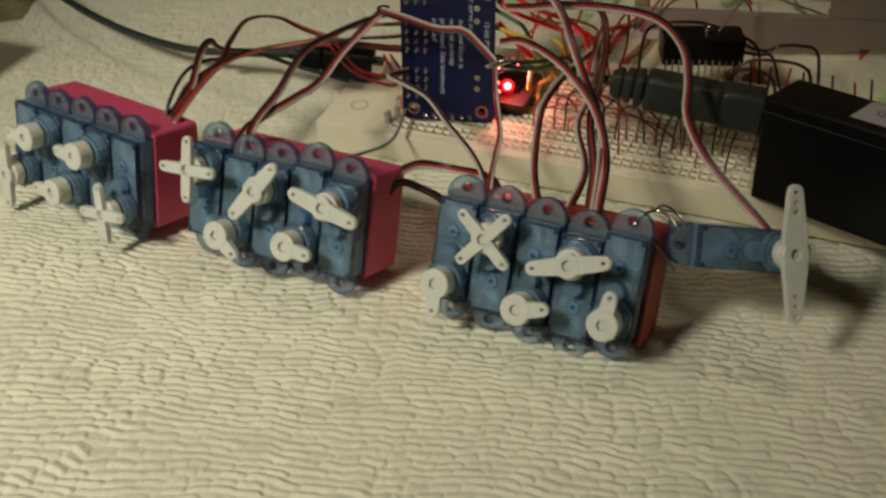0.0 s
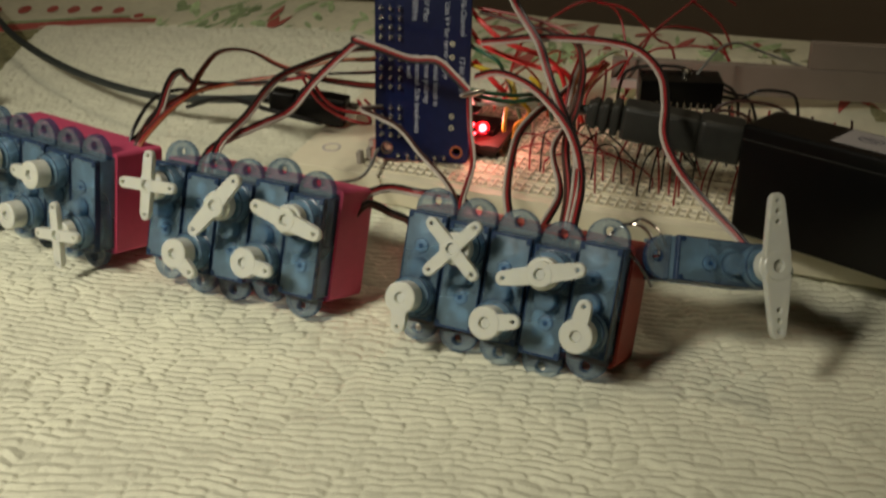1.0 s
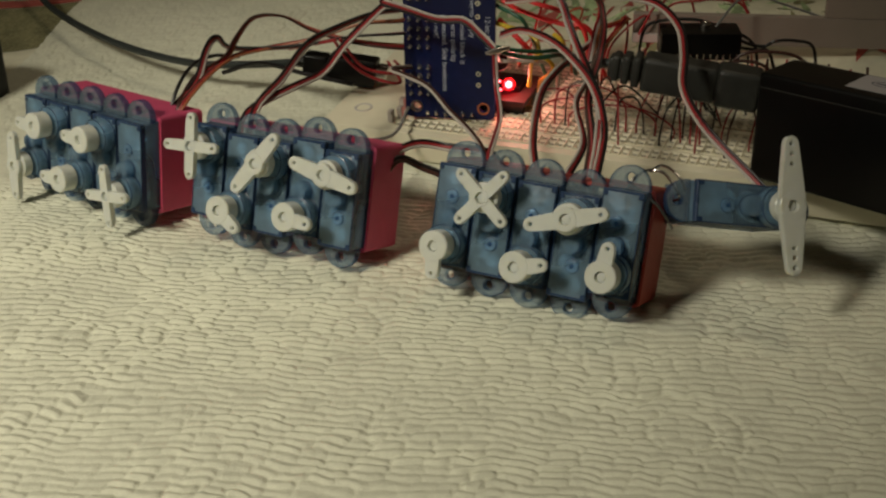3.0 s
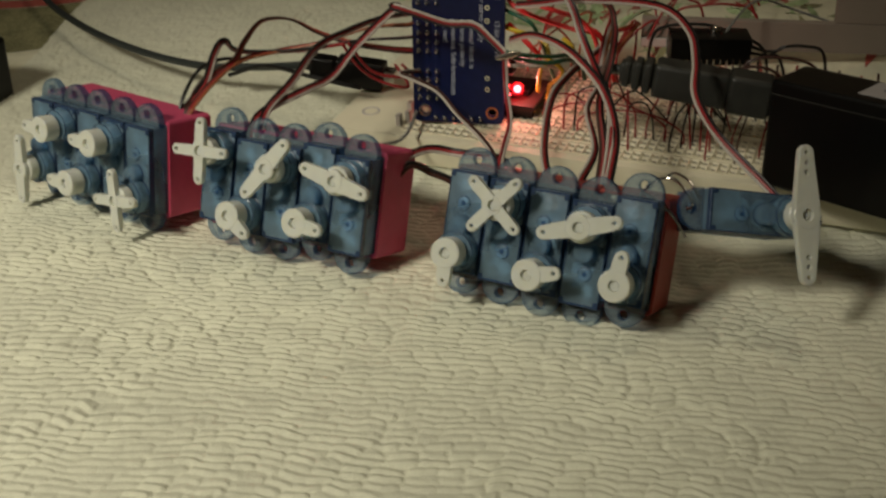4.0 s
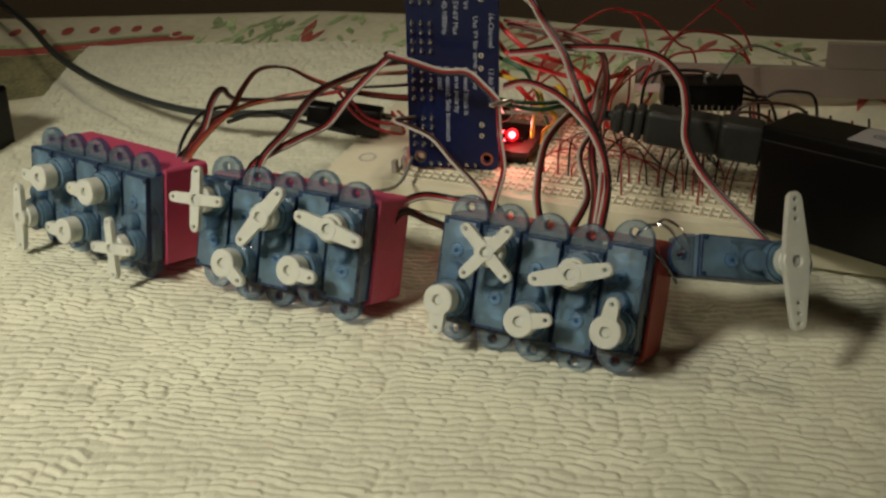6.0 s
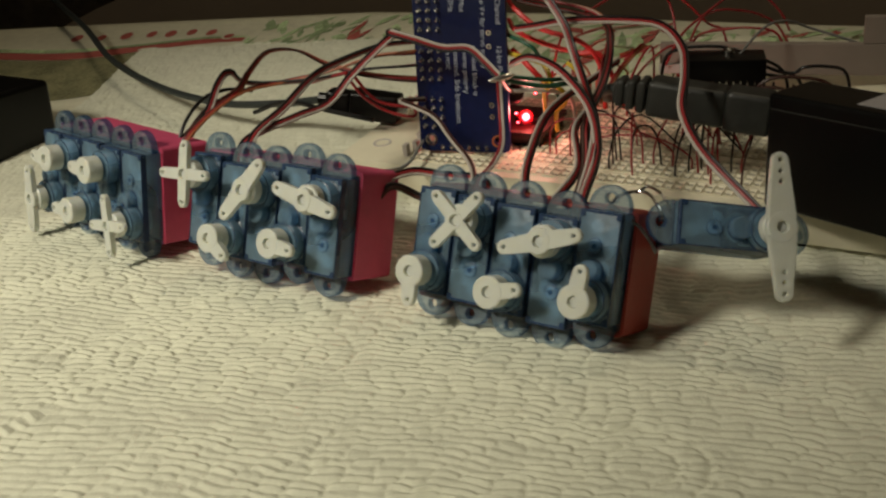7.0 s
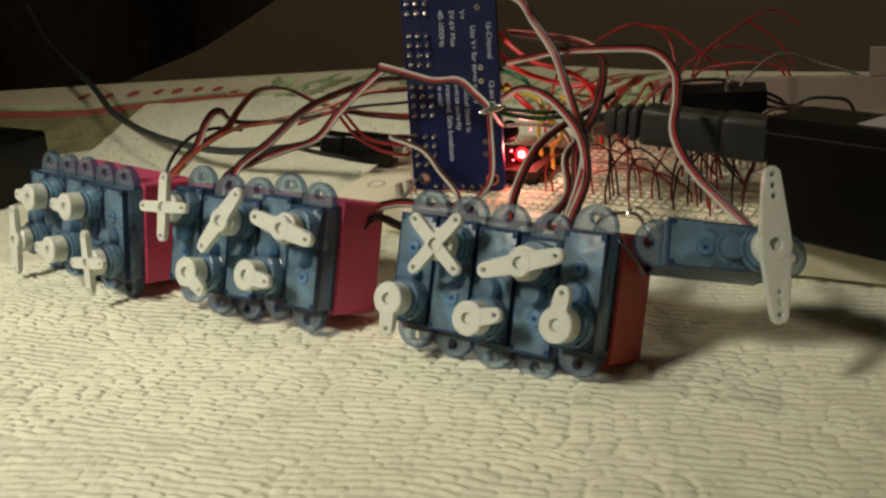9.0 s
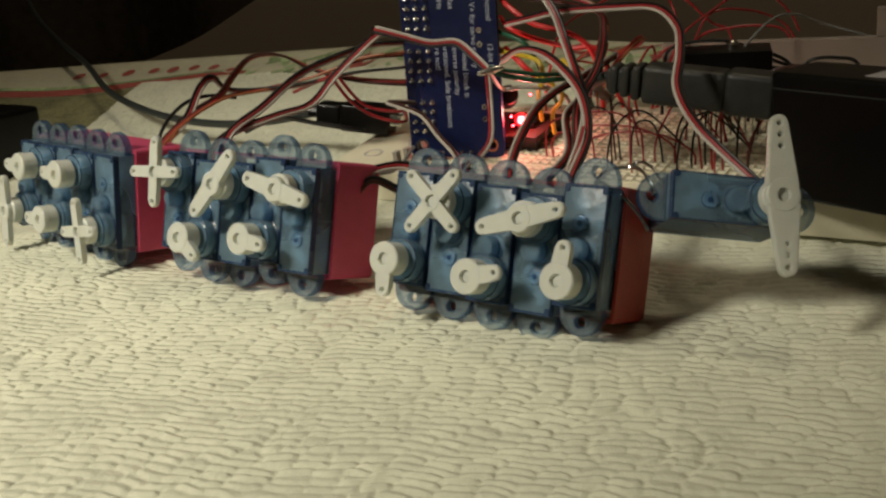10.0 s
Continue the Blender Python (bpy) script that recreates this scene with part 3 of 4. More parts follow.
for bank, (m, mat, label, rows) in BANKS.items():
    bracket(m, mat, label)
    for k, (flip, kind, rest, slot, lift, slide) in enumerate(rows):
        servo(m @ at((k - 2) * PITCH, 0, 0), flip, kind, rest, slot, "blue micro servo with %s in %s bracket" % (KINDS[kind][3], "red" if mat is RED else "pink"), lift, slide)

# The single servo that hangs by a wire from the red bank.
LONE = frame_of(7.84, 22.36, 2.34, -15.7, 25.0, -101.8)
servo(LONE, False, "long", 6, None, "blue micro servo hung on a wire, with long white horn")
for ob in (first_servo, *first_servo.children_recursive):
    bpy.data.objects.remove(ob, do_unlink=True)


# ---------------------------------------------------------------- breadboard and boards
YAW_B = -22.5
BB = at(-2.05, 31.45, 0.36) @ pose(0, 0, 0, 0, 0, YAW_B) @ pose(0, 0, 0, 8.5, 0, 0)


def breadboard():
    bb = empty("breadboard", BB, "long cream breadboard with rows of square holes", "breadboard")
    bm = bmesh.new()
    box(bm, 0, 16.5, 0, 5.5, 0, 0.85, 0.05)
    part("body", bm, BOARD, bb, smooth=True)
    bm = bmesh.new()
    lathe(bm, [(0.20, 0.8), (0.20, 0.862), (0.27, 0.864), (0.27, 0.84)], 0.85, 1.15, 20)
    part("screw_recess", bm, CARD_PALE, bb, "round screw recess near the end")
    # Each socket is a small square funnel in a raised tile.
    bm, dark = bmesh.new(), bmesh.new()
    for j in range(17):
        y = 0.42 + 0.254 * j + (0.15 if j > 1 else 0) + (0.25 if j > 6 else 0)
        if y > 5.3:
            continue
        for i in range(55):
            x = 2.31 + 0.254 * i
            loops = [[bm.verts.new((x + a * sx, y + a * sy, z)) for sx, sy in ((-1, -1), (1, -1), (1, 1), (-1, 1))] for a, z in ((0.118, 0.845), (0.112, 0.90), (0.098, 0.90), (0.055, 0.858))]
            for lo, hi in zip(loops, loops[1:]):
                for k in range(4):
                    bm.faces.new((lo[k], lo[(k + 1) % 4], hi[(k + 1) % 4], hi[k]))
            # A darker cream square closes each funnel and paints the hole's shade.
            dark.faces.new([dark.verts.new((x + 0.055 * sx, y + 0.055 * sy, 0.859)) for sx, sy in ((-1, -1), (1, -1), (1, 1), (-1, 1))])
    tiles = part("socket_tiles", bm, BOARD, bb, "cream funnel-shaped sockets in close rows")
    tiles["kind"] = "stuff"
    holes = part("socket_grid", dark, BOARD_HOLE_SHADE, bb)
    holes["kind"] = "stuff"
    return bb


breadboard()


def text_part(words, size, m, mat, parent):
    data = bpy.data.curves.new("words", "FONT")
    data.body, data.size, data.extrude = words, size * CM, 0.00003
    tmp = new("words", data)
    bpy.context.view_layer.update()
    me = bpy.data.meshes.new_from_object(tmp.evaluated_get(bpy.context.evaluated_depsgraph_get()))
    bpy.data.objects.remove(tmp, do_unlink=True)
    me.name = "printed_line"
    me.materials.clear()
    me.materials.append(mat)
    ob = new("printed_line", me)
    ob.parent = parent
    ob.matrix_basis = m
    return ob


def servo_driver_board():
    """The blue 16-channel board, standing on its end with its solder side to the front."""
    m = at(0.42, 30.98, 1.46) @ pose(0, 0, 0, 0, 0, -9.5) @ pose(0, 0, 0, 90, 0, 0)
    b = empty("servo_driver_board", m, "blue sixteen-channel servo driver board standing upright", "circuit board")
    bm = bmesh.new()
    slab(bm, [[(0.15, 0), (2.39, 0), (2.5, 0.04), (2.54, 0.15), (2.54, 6.10), (2.39, 6.25), (0.15, 6.25), (0, 6.10), (0, 0.15), (0.04, 0.04)], ring(0.32, 0.32, 0.12, 14), ring(2.22, 0.32, 0.12, 14), ring(0.32, 5.93, 0.12, 14), ring(2.22, 5.93, 0.12, 14)], -0.16, 0)
    part("board", bm, PCB, b)
    for x, y in ((0.32, 0.32), (2.22, 0.32), (0.32, 5.93), (2.22, 5.93)):
        bm = bmesh.new()
        slab(bm, [ring(x, y, 0.18, 18), ring(x, y, 0.125, 18)], 0.001, 0.008)
        part("hole_rim", bm, SOLDER if x < 1 else W_ORANGE, b, "plated mounting hole")
    for g in range(4):
        for j in range(4):
            for i in range(3):
                bm = bmesh.new()
                x, y = 0.17 + 0.254 * i, 0.70 + 1.33 * g + 0.254 * j
                lathe(bm, [(0.085, 0.0), (0.075, 0.03), (0.04, 0.08), (0.03, 0.14), (0.008, 0.15)], x, y, 8)
                part("solder_joint", bm, SOLDER, b, smooth=True)
    for x, y in ((2.08, 1.0), (2.08, 1.32), (2.06, 2.92), (2.06, 3.28), (2.06, 4.8), (2.06, 5.1)):
        bm = bmesh.new()
        slab(bm, [ring(x, y, 0.075, 12), ring(x, y, 0.03, 12)], 0.001, 0.012)
        part("via", bm, SOLDER, b)
    for k in range(6):
        bm = bmesh.new()
        lathe(bm, [(0.08, 0.0), (0.07, 0.03), (0.03, 0.09)], 0.63 + 0.254 * k, 0.12, 8)
        part("solder_joint", bm, SOLDER, b, smooth=True)
    # Words run down the board.
    rows = (("16-Channel", 2.27, 4.45), ("12-bit PWM", 2.27, 2.95), ("Use V+ for servo supply", 1.85, 4.35), ("terminal block is", 1.58, 2.95), ("reverse polarity", 1.33, 2.95), ("protected. Side breakouts", 1.08, 2.95), ("are not!", 0.86, 2.95), ("5V-6V Max", 1.30, 4.75), ("40-1000Hz", 1.0, 4.75), ("V+", 1.58, 4.75))
    for words, x, y in rows:
        text_part(words, 0.205, at(x, y, 0.004, 0, 0, -90), SILK, b)
    bm = bmesh.new()
    for k in range(6):
        box(bm, 0.59 + 0.254 * k, 0.67 + 0.254 * k, -0.5, 0.15, -0.5, -0.42)
    part("header_pins", bm, SOLDER, b)
    bm = bmesh.new()
    for g in range(4):
        box(bm, 0.05, 0.80, 0.58 + 1.33 * g, 1.58 + 1.33 * g, -0.95, -0.17, 0.02)
    part("pin_header", bm, BLACK, b)
    return b


servo_driver_board()


def controller_board():
    """The small board behind, whose red diode is lit."""
    m = BB @ at(3.6, 1.75, 0.86)
    b = empty("controller_board", m, "small dark controller board, red from the glow of its lit red diode", "circuit board")
    bm = bmesh.new()
    box(bm, 0, 2.05, 0, 1.8, 0.28, 0.44, 0.02)
    part("board", bm, PCB_DARK, b)
    bm = bmesh.new()
    box(bm, 0.1, 1.95, 0.1, 0.32, 0.0, 0.28)
    box(bm, 0.1, 1.95, 1.48, 1.7, 0.0, 0.28)
    part("pin_header", bm, BLACK, b)
    bm = bmesh.new()
    box(bm, 1.0, 1.7, 0.6, 1.3, 0.44, 0.60, 0.02)
    part("chip", bm, BLACK, b)
    return b


controller_board()


def small_thing(name, bm, mat, m, label, category, smooth=False, group=""):
    ob = part(name, bm, mat, None, label, smooth, category)
    ob.matrix_basis = m
    return tagged(ob, group=group)


def diode(x, y, z, r):
    """A lit bead in its clear red lens, whose glow stands in for bloom."""
    d = empty("indicator_diode", at(x, y, z), "small lit red diode on the controller board", "diode", "lit diodes")
    for name, mat, k in (("bead", LED_ON, 1.0), ("lens", LENS, 1.9)):
        bm = bmesh.new()
        bmesh.ops.create_uvsphere(bm, u_segments=14, v_segments=10, radius=r * k)
        part(name, bm, mat, d, smooth=True)


for q in ((3.34, 31.30, 2.26, 0.105), (3.08, 31.25, 2.38, 0.030), (3.12, 31.22, 2.14, 0.026), (3.62, 31.2, 2.95, 0.026)):
    diode(*q)

bm = bmesh.new()
lathe(bm, [(0.26, 0.0), (0.27, 0.05), (0.27, 0.62), (0.24, 0.70), (0.10, 0.73), (0.02, 0.73)], 0, 0, 20)
small_thing("capacitor", bm, BLACK, at(2.95, 31.75, 2.75) @ pose(0, 0, 0, 70, 0, 10), "dark round capacitor above the controller board", "capacitor", True)


def dip_chip():
    m = at(8.55, 30.95, 3.02) @ pose(0, 0, 0, 0, 0, -3) @ pose(0, 0, 0, 4, 0, 0)
    c = empty("wide_chip", m, "wide black chip module on thin legs above the breadboard", "chip")
    bm = bmesh.new()
    box(bm, -1.08, 1.08, -0.35, 0.65, 0.12, 0.86, 0.04)
    part("body", bm, BLACK, c, smooth=True)
    bm = bmesh.new()
    lathe(bm, [(0.16, 0.86), (0.16, 0.95), (0.1, 1.02), (0.03, 1.04)], 0.15, 0.25, 14)
    part("trimmer", bm, SOLDER, c, smooth=True)
    for k in range(12):
        bm = bmesh.new()
        x = -0.98 + 0.178 * k
        box(bm, x - 0.025, x + 0.025, -0.37, -0.33, -1.55, 0.3)
        part("leg", bm, STEEL, c)
    return c


dip_chip()


def adapter():
    """The black power brick that leans over the breadboard's near edge."""
    m = at(9.08, 26.45, 1.34) @ pose(0, 0, 0, 0, 0, -44)
    a = empty("power_adapter", m, "glossy black power adapter box with a grey label", "power adapter")
    bm = bmesh.new()
    box(bm, 0, 7.2, 0, 1.6, 0, 2.68, 0.12, 4)
    part("housing", bm, BLACK, a, smooth=True)
    bm = bmesh.new()
    box(bm, 0.01, 7.19, -0.012, 0.004, 2.32, 2.35)
    part("seam", bm, DARKGREY, a)
    bm = bmesh.new()
    box(bm, 2.0, 5.0, 0.35, 1.45, 2.675, 2.69)
    lab = part("label", bm, LABEL, a, "grey printed label")
    bm = bmesh.new()
    out = [(2.65 + 0.30 * math.cos(t), 0.96 + 0.19 * math.sin(t)) for t in np.linspace(0, 2 * math.pi, 28)[:-1]]
    inn = [(2.65 + 0.26 * math.cos(t), 0.96 + 0.155 * math.sin(t)) for t in np.linspace(0, 2 * math.pi, 28)[:-1]]
    slab(bm, [out, inn], 2.691, 2.694)
    box(bm, 2.48, 2.82, 0.92, 1.0, 2.691, 2.694)
    part("printed_oval", bm, INK, lab)
    bm = bmesh.new()
    for k in range(4):
        box(bm, 3.4, 4.7, 0.58 + 0.18 * k, 0.64 + 0.18 * k, 2.691, 2.694)
    part("printed_lines", bm, INK, lab)
    return a


adapter()


def plug():
    """The grey moulded plug and its strain relief, lying from the adapter to the left."""
    a, b = Vector((9.50, 26.88, 3.38)), Vector((5.55, 27.86, 3.86))
    way = (b - a).normalized()
    side = Vector((0, 0, 1)).cross(way).normalized()
    up = way.cross(side)
    m = Matrix(((way.x, side.x, up.x, a.x * CM), (way.y, side.y, up.y, a.y * CM), (way.z, side.z, up.z, a.z * CM), (0, 0, 0, 1)))
    p = empty("power_plug", m, "dark grey moulded power plug with a ribbed strain relief", "plug")
    for x0, x1, h in ((0.22, 1.30, 0.47), (1.26, 3.10, 0.43)):
        bm = bmesh.new()
        box(bm, x0, x1, -h, h, -h, h, 0.14, 3)
        part("moulding", bm, DARKGREY, p, smooth=True)
    bm = bmesh.new()
    box(bm, -0.10, 0.20, -0.25, 0.25, -0.25, 0.25, 0.03)
    part("contact", bm, STEEL, p, "bare metal contact")
    for k in range(3):
        bm = bmesh.new()
        x = 3.14 + 0.26 * k
        h = 0.38 - 0.03 * k
        box(bm, x, x + 0.2, -h, h, -h, h, 0.08, 3)
        part("relief_rib", bm, DARKGREY, p, smooth=True)
    bm = bmesh.new()
    box(bm, 3.05, 3.95, -0.27, 0.27, -0.27, 0.27, 0.1, 3)
    part("relief_core", bm, DARKGREY, p, smooth=True)
    bm = bmesh.new()
    tube(bm, smooth_line([(3.6, 0, 0), (4.0, -0.05, 0), (4.4, -0.7, -0.3), (4.6, -2, -0.8), (4.7, -3.4, -1.2)]), 0.13, 10)
    part("cable", bm, W_DARK, p, smooth=True)


plug()


def barrel_jack():
    m = at(-2.75, 33.75, 2.28) @ pose(0, 0, 0, 0, 7, -8)
    j = empty("barrel_jack", m, "black barrel jack with a bare metal tip", "jack")
    for x0, x1, h in ((0.0, 0.75, 0.32), (0.77, 2.25, 0.40)):
        bm = bmesh.new()
        box(bm, x0, x1, -h, h, -h, h, 0.1, 3)
        part("moulding", bm, BLACK, j, smooth=True)
    for y in (-0.2, 0.18):
        bm = bmesh.new()
        box(bm, 2.25, 2.6, y - 0.12, y + 0.12, -0.1, 0.22, 0.03)
        part("terminal", bm, SOLDER, j)
    bm = bmesh.new()
    tube(bm, smooth_line([Vector((0.3, 0, 0)), Vector((-0.3, 0.0, 0))]), 0.18, 10)
    part("boot", bm, BLACK, j)
    return j


barrel_jack()


# ---------------------------------------------------------------- things behind and beside
def grey_box():
    m = at(7.05, 33.3, 2.9) @ pose(0, 0, 0, 0, 0, -9)
    g = empty("grey_board", m, "thin grey-brown board standing on edge behind the breadboard", "board")
    bm = bmesh.new()
    box(bm, 0, 14.0, 0, 0.35, 0, 0.86, 0.03)
    part("lower_strip", bm, CARD, g)
    bm = bmesh.new()
    box(bm, 5.42, 14.0, 0.02, 0.33, 0.864, 1.6, 0.03)
    part("upper_strip", bm, CARD, g)
    bm = bmesh.new()
    box(bm, 0.0, 0.75, -0.16, -0.01, 0.05, 0.30, 0.02)
    part("paper_tab", bm, CARD_PALE, g)


grey_box()

bm = bmesh.new()
box(bm, -9.0, 0, -3.6, 0, 0, 2.25, 0.2, 3)
small_thing("black_case", bm, BLACK, at(-13.15, 36.9, 0.14) @ pose(0, 0, 0, 0, 0, -25), "low black plastic case beside the paper towel", "case", True)

# A black garment hung behind the table, its hem aslant.
def black_drape():
    bm = bmesh.new()
    nx, nz = 60, 24
    rows = []
    for k in range(nz + 1):
        row = []
        for i in range(nx + 1):
            x = -120 + 130 * i / nx
            hem = -3.78 + (x + 33.41) * 0.451 + 0.5 * math.sin(x * 0.3)
            zz = hem + (70 - hem) * k / nz
            row.append(bm.verts.new((x, 90 + 2.2 * math.sin(x * 0.33) + 1.2 * noise.noise((x * 0.08, zz * 0.05, 0)), zz)))
        rows.append(row)
    for a, b in zip(rows, rows[1:]):
        for i in range(nx):
            bm.faces.new((a[i], a[i + 1], b[i + 1], b[i]))
    bmesh.ops.solidify(bm, geom=bm.faces[:], thickness=0.8)
    small_thing("black_drape", bm, DARKFAB, Matrix(), "black cloth hanging behind the table, hem aslant", "cloth", True)


black_drape()


# ---------------------------------------------------------------- cables
def ribbon(points, colours, label="three-strand servo cable of black, red and white wires", r=0.037, twist=0.0, name="servo_cable", group="servo cables"):
    """A flat cable: strands side by side along one line."""
    line = smooth_line(points)
    ob = empty(name, Matrix(), label, "cable", group)
    n = len(colours)
    sides = []
    for i, q in enumerate(line):
        way = (line[min(i + 1, len(line) - 1)] - line[max(i - 1, 0)]).normalized()
        side = way.cross(Vector((0, -0.85, 0.53))).normalized()
        if sides and side.dot(sides[-1]) < 0:
            side = -side
        sides.append(side)
    for k, mat in enumerate(colours):
        bm = bmesh.new()
        rows = []
        for i, q in enumerate(line):
            way = (line[min(i + 1, len(line) - 1)] - line[max(i - 1, 0)]).normalized()
            turn = Matrix.Rotation(twist * i / len(line), 3, way)
            rows.append(q + (turn @ sides[i]) * (k - (n - 1) / 2) * r * 1.9)
        tube(bm, rows, r, 8)
        part("strand", bm, mat, ob, smooth=True)
    return ob


def wire(points, mat, r, label, group="jumper wires", name="wire"):
    bm = bmesh.new()
    tube(bm, smooth_line(points), r, 7)
    ob = part(name, bm, mat, None, label, True, "wire")
    return tagged(ob, group=group)


BRW = (W_BLACK, W_RED, W_WHITE)
BRO = (W_BROWN, W_RED, W_ORANGE)
# From the pink banks to the driver board.
ribbon([(-5.9, 28.2, 2.0), (-5.52, 28.60, 2.56), (-5.04, 29.30, 3.07), (-4.84, 30.00, 3.73), (-4.65, 30.50, 3.91), (-4.31, 31.00, 3.48), (-2.63, 31.00, 3.51), (-1.03, 31.00, 3.77), (0.32, 31.00, 3.85), (0.7, 31.5, 3.85)], BRW, twist=2.4)
ribbon([(-5.8, 28.1, 1.9), (-5.37, 28.50, 2.62), (-5.08, 29.50, 3.09), (-4.36, 30.00, 3.49), (-4.10, 30.50, 3.91), (-3.68, 31.00, 4.33), (-2.94, 31.30, 4.29), (-2.19, 31.50, 3.86), (-1.06, 31.30, 3.57), (0.30, 31.20, 3.42), (0.8, 31.6, 3.4)], BRO, "three-strand servo cable of brown, red and orange wires", twist=3.2)
ribbon([(-5.6, 27.9, 2.0), (-5.13, 28.20, 2.88), (-4.37, 30.00, 3.41), (-3.43, 31.00, 3.47), (-1.98, 31.00, 3.75), (-0.70, 31.00, 4.13), (0.33, 31.00, 4.20), (0.8, 31.5, 4.2)], BRO, "three-strand servo cable of brown, red and orange wires", twist=-2.0)
ribbon([(-3.2, 26.3, 2.3), (-3.03, 26.80, 3.14), (-2.54, 28.00, 3.52), (-2.03, 29.50, 4.00), (-1.22, 30.00, 4.32), (-0.33, 30.50, 4.53), (0.39, 31.00, 4.49), (0.8, 31.5, 4.5)], BRW, twist=2.0)
ribbon([(-3.4, 26.3, 2.2), (-3.25, 26.80, 3.02), (-2.26, 28.00, 3.29), (-1.63, 29.00, 3.36), (-1.04, 29.50, 3.99), (-0.14, 30.00, 4.77), (0.16, 30.20, 4.87), (-0.03, 29.80, 5.00), (0.64, 29.60, 4.83), (1.39, 29.40, 4.63), (2.06, 29.20, 4.64), (2.50, 28.90, 4.34), (2.86, 28.60, 4.04)], (W_BLACK, W_RED, W_WHITE), "black, red and white servo cable laid across the blue board")
wire([(-1.45, 30.50, 3.80), (-1.05, 30.80, 3.06), (-0.44, 31.00, 2.58), (0.27, 31.20, 2.39), (-0.2, 33.4, 2.35)], W_RED, 0.045, "thin red wire from the barrel jack")
wire([(-1.30, 30.50, 3.84), (-0.73, 30.80, 2.97), (0.04, 31.00, 2.71), (0.39, 31.20, 2.71), (0.0, 33.3, 2.4)], W_RED, 0.045, "thin red wire from the barrel jack")
wire([(-1.4, 30.5, 3.82), (-2.2, 31.2, 3.5), (-2.9, 31.9, 3.2)], W_RED, 0.045, "thin red wire from the barrel jack")
wire([(-5.7, 28.3, 2.0), (-5.5, 28.7, 2.9), (-5.2, 29.6, 3.4), (-4.7, 30.2, 3.5), (-4.1, 30.6, 3.35)], W_BLACK, 0.05, "thin black wire looping behind the bracket")
wire([(-0.9, 26.2, 1.9), (-1.0, 27.0, 2.1), (0.1, 29.4, 1.45), (0.5, 30.9, 1.75)], W_GREY, 0.045, "thin grey wire along the breadboard")
# From the driver board to the red bank.
ribbon([(0.61, 30.90, 2.93), (0.11, 30.00, 3.14), (0.51, 29.60, 3.08), (1.14, 29.00, 2.94), (1.67, 28.00, 2.64), (2.24, 26.60, 2.51), (2.50, 25.20, 2.51), (2.5, 24.5, 2.0)], (W_BROWN, W_WHITE), "servo cable of brown and white wires crossing the blue board")
ribbon([(2.86, 28.60, 4.04), (2.90, 28.40, 3.19), (2.97, 27.50, 2.64), (2.83, 26.60, 2.43), (2.65, 25.00, 2.51), (2.6, 24.3, 2.0)], (W_WHITE, W_RED), "servo cable of white and red wires")
ribbon([(3.6, 23.5, 1.6), (3.70, 24.00, 2.26), (3.68, 25.50, 2.67), (3.97, 27.50, 3.16), (4.40, 28.50, 3.44), (5.00, 29.50, 3.61), (5.86, 30.50, 3.95)], (W_WHITE, W_RED, W_BLACK), twist=1.2)
ribbon([(4.2, 23.2, 1.6), (4.26, 23.70, 2.31), (4.84, 25.20, 2.70), (4.77, 26.50, 3.25), (5.11, 27.50, 3.52), (5.54, 29.00, 3.90)], (W_WHITE, W_RED, W_BLACK), twist=1.6)
ribbon([(4.8, 23.0, 1.7), (4.87, 23.50, 2.45), (5.14, 24.80, 3.05), (5.23, 26.00, 3.56), (4.94, 27.50, 4.18), (4.71, 28.20, 4.72), (4.50, 28.50, 5.30), (4.02, 29.00, 5.99), (3.66, 29.30, 6.51), (3.0, 30.6, 6.6)], (W_WHITE, W_RED, W_BLACK))
ribbon([(4.8, 22.9, 1.7), (4.93, 23.40, 2.49), (5.27, 25.00, 3.12), (5.13, 26.20, 3.78), (4.63, 27.20, 4.27), (4.12, 28.00, 4.49), (3.54, 29.20, 4.38), (3.05, 30.00, 4.04)], (W_WHITE, W_RED, W_BLACK))
ribbon([(4.7, 23.1, 1.6), (4.8, 23.9, 2.3), (5.02, 25.1, 2.8), (5.05, 26.4, 3.5), (5.45, 27.8, 4.1), (5.6, 28.6, 4.8), (5.3, 29.6, 5.2), (3.2, 31.0, 5.5)], (W_BROWN, W_RED, W_BLACK), twist=1.0)
ribbon([(5.3, 29.0, 3.2), (5.5, 29.3, 4.2), (5.62, 29.2, 4.9), (5.3, 29.8, 5.3), (4.4, 30.4, 5.5), (3.1, 31.0, 5.6)], (W_RED, W_WHITE, W_ORANGE), "servo cable of red, white and orange wires", twist=1.4)
ribbon([(5.5, 29.6, 3.3), (5.9, 29.8, 3.9), (6.4, 30.2, 4.35), (6.5, 30.8, 4.2), (5.9, 31.2, 3.9)], (W_RED, W_ORANGE), "red and orange wires in a loose loop")
# To the single servo.
ribbon([(3.20, 30.20, 4.91), (3.79, 29.80, 5.05), (4.58, 29.50, 5.21), (5.92, 29.00, 5.28), (6.78, 28.00, 5.32), (7.20, 27.00, 5.00), (7.22, 26.20, 4.52), (7.12, 25.40, 3.94), (7.48, 24.30, 3.35), (8.41, 23.15, 2.55), (8.62, 22.90, 2.30)], (W_BLACK, W_RED, W_WHITE), "black, red and white servo cable hanging to the single servo")
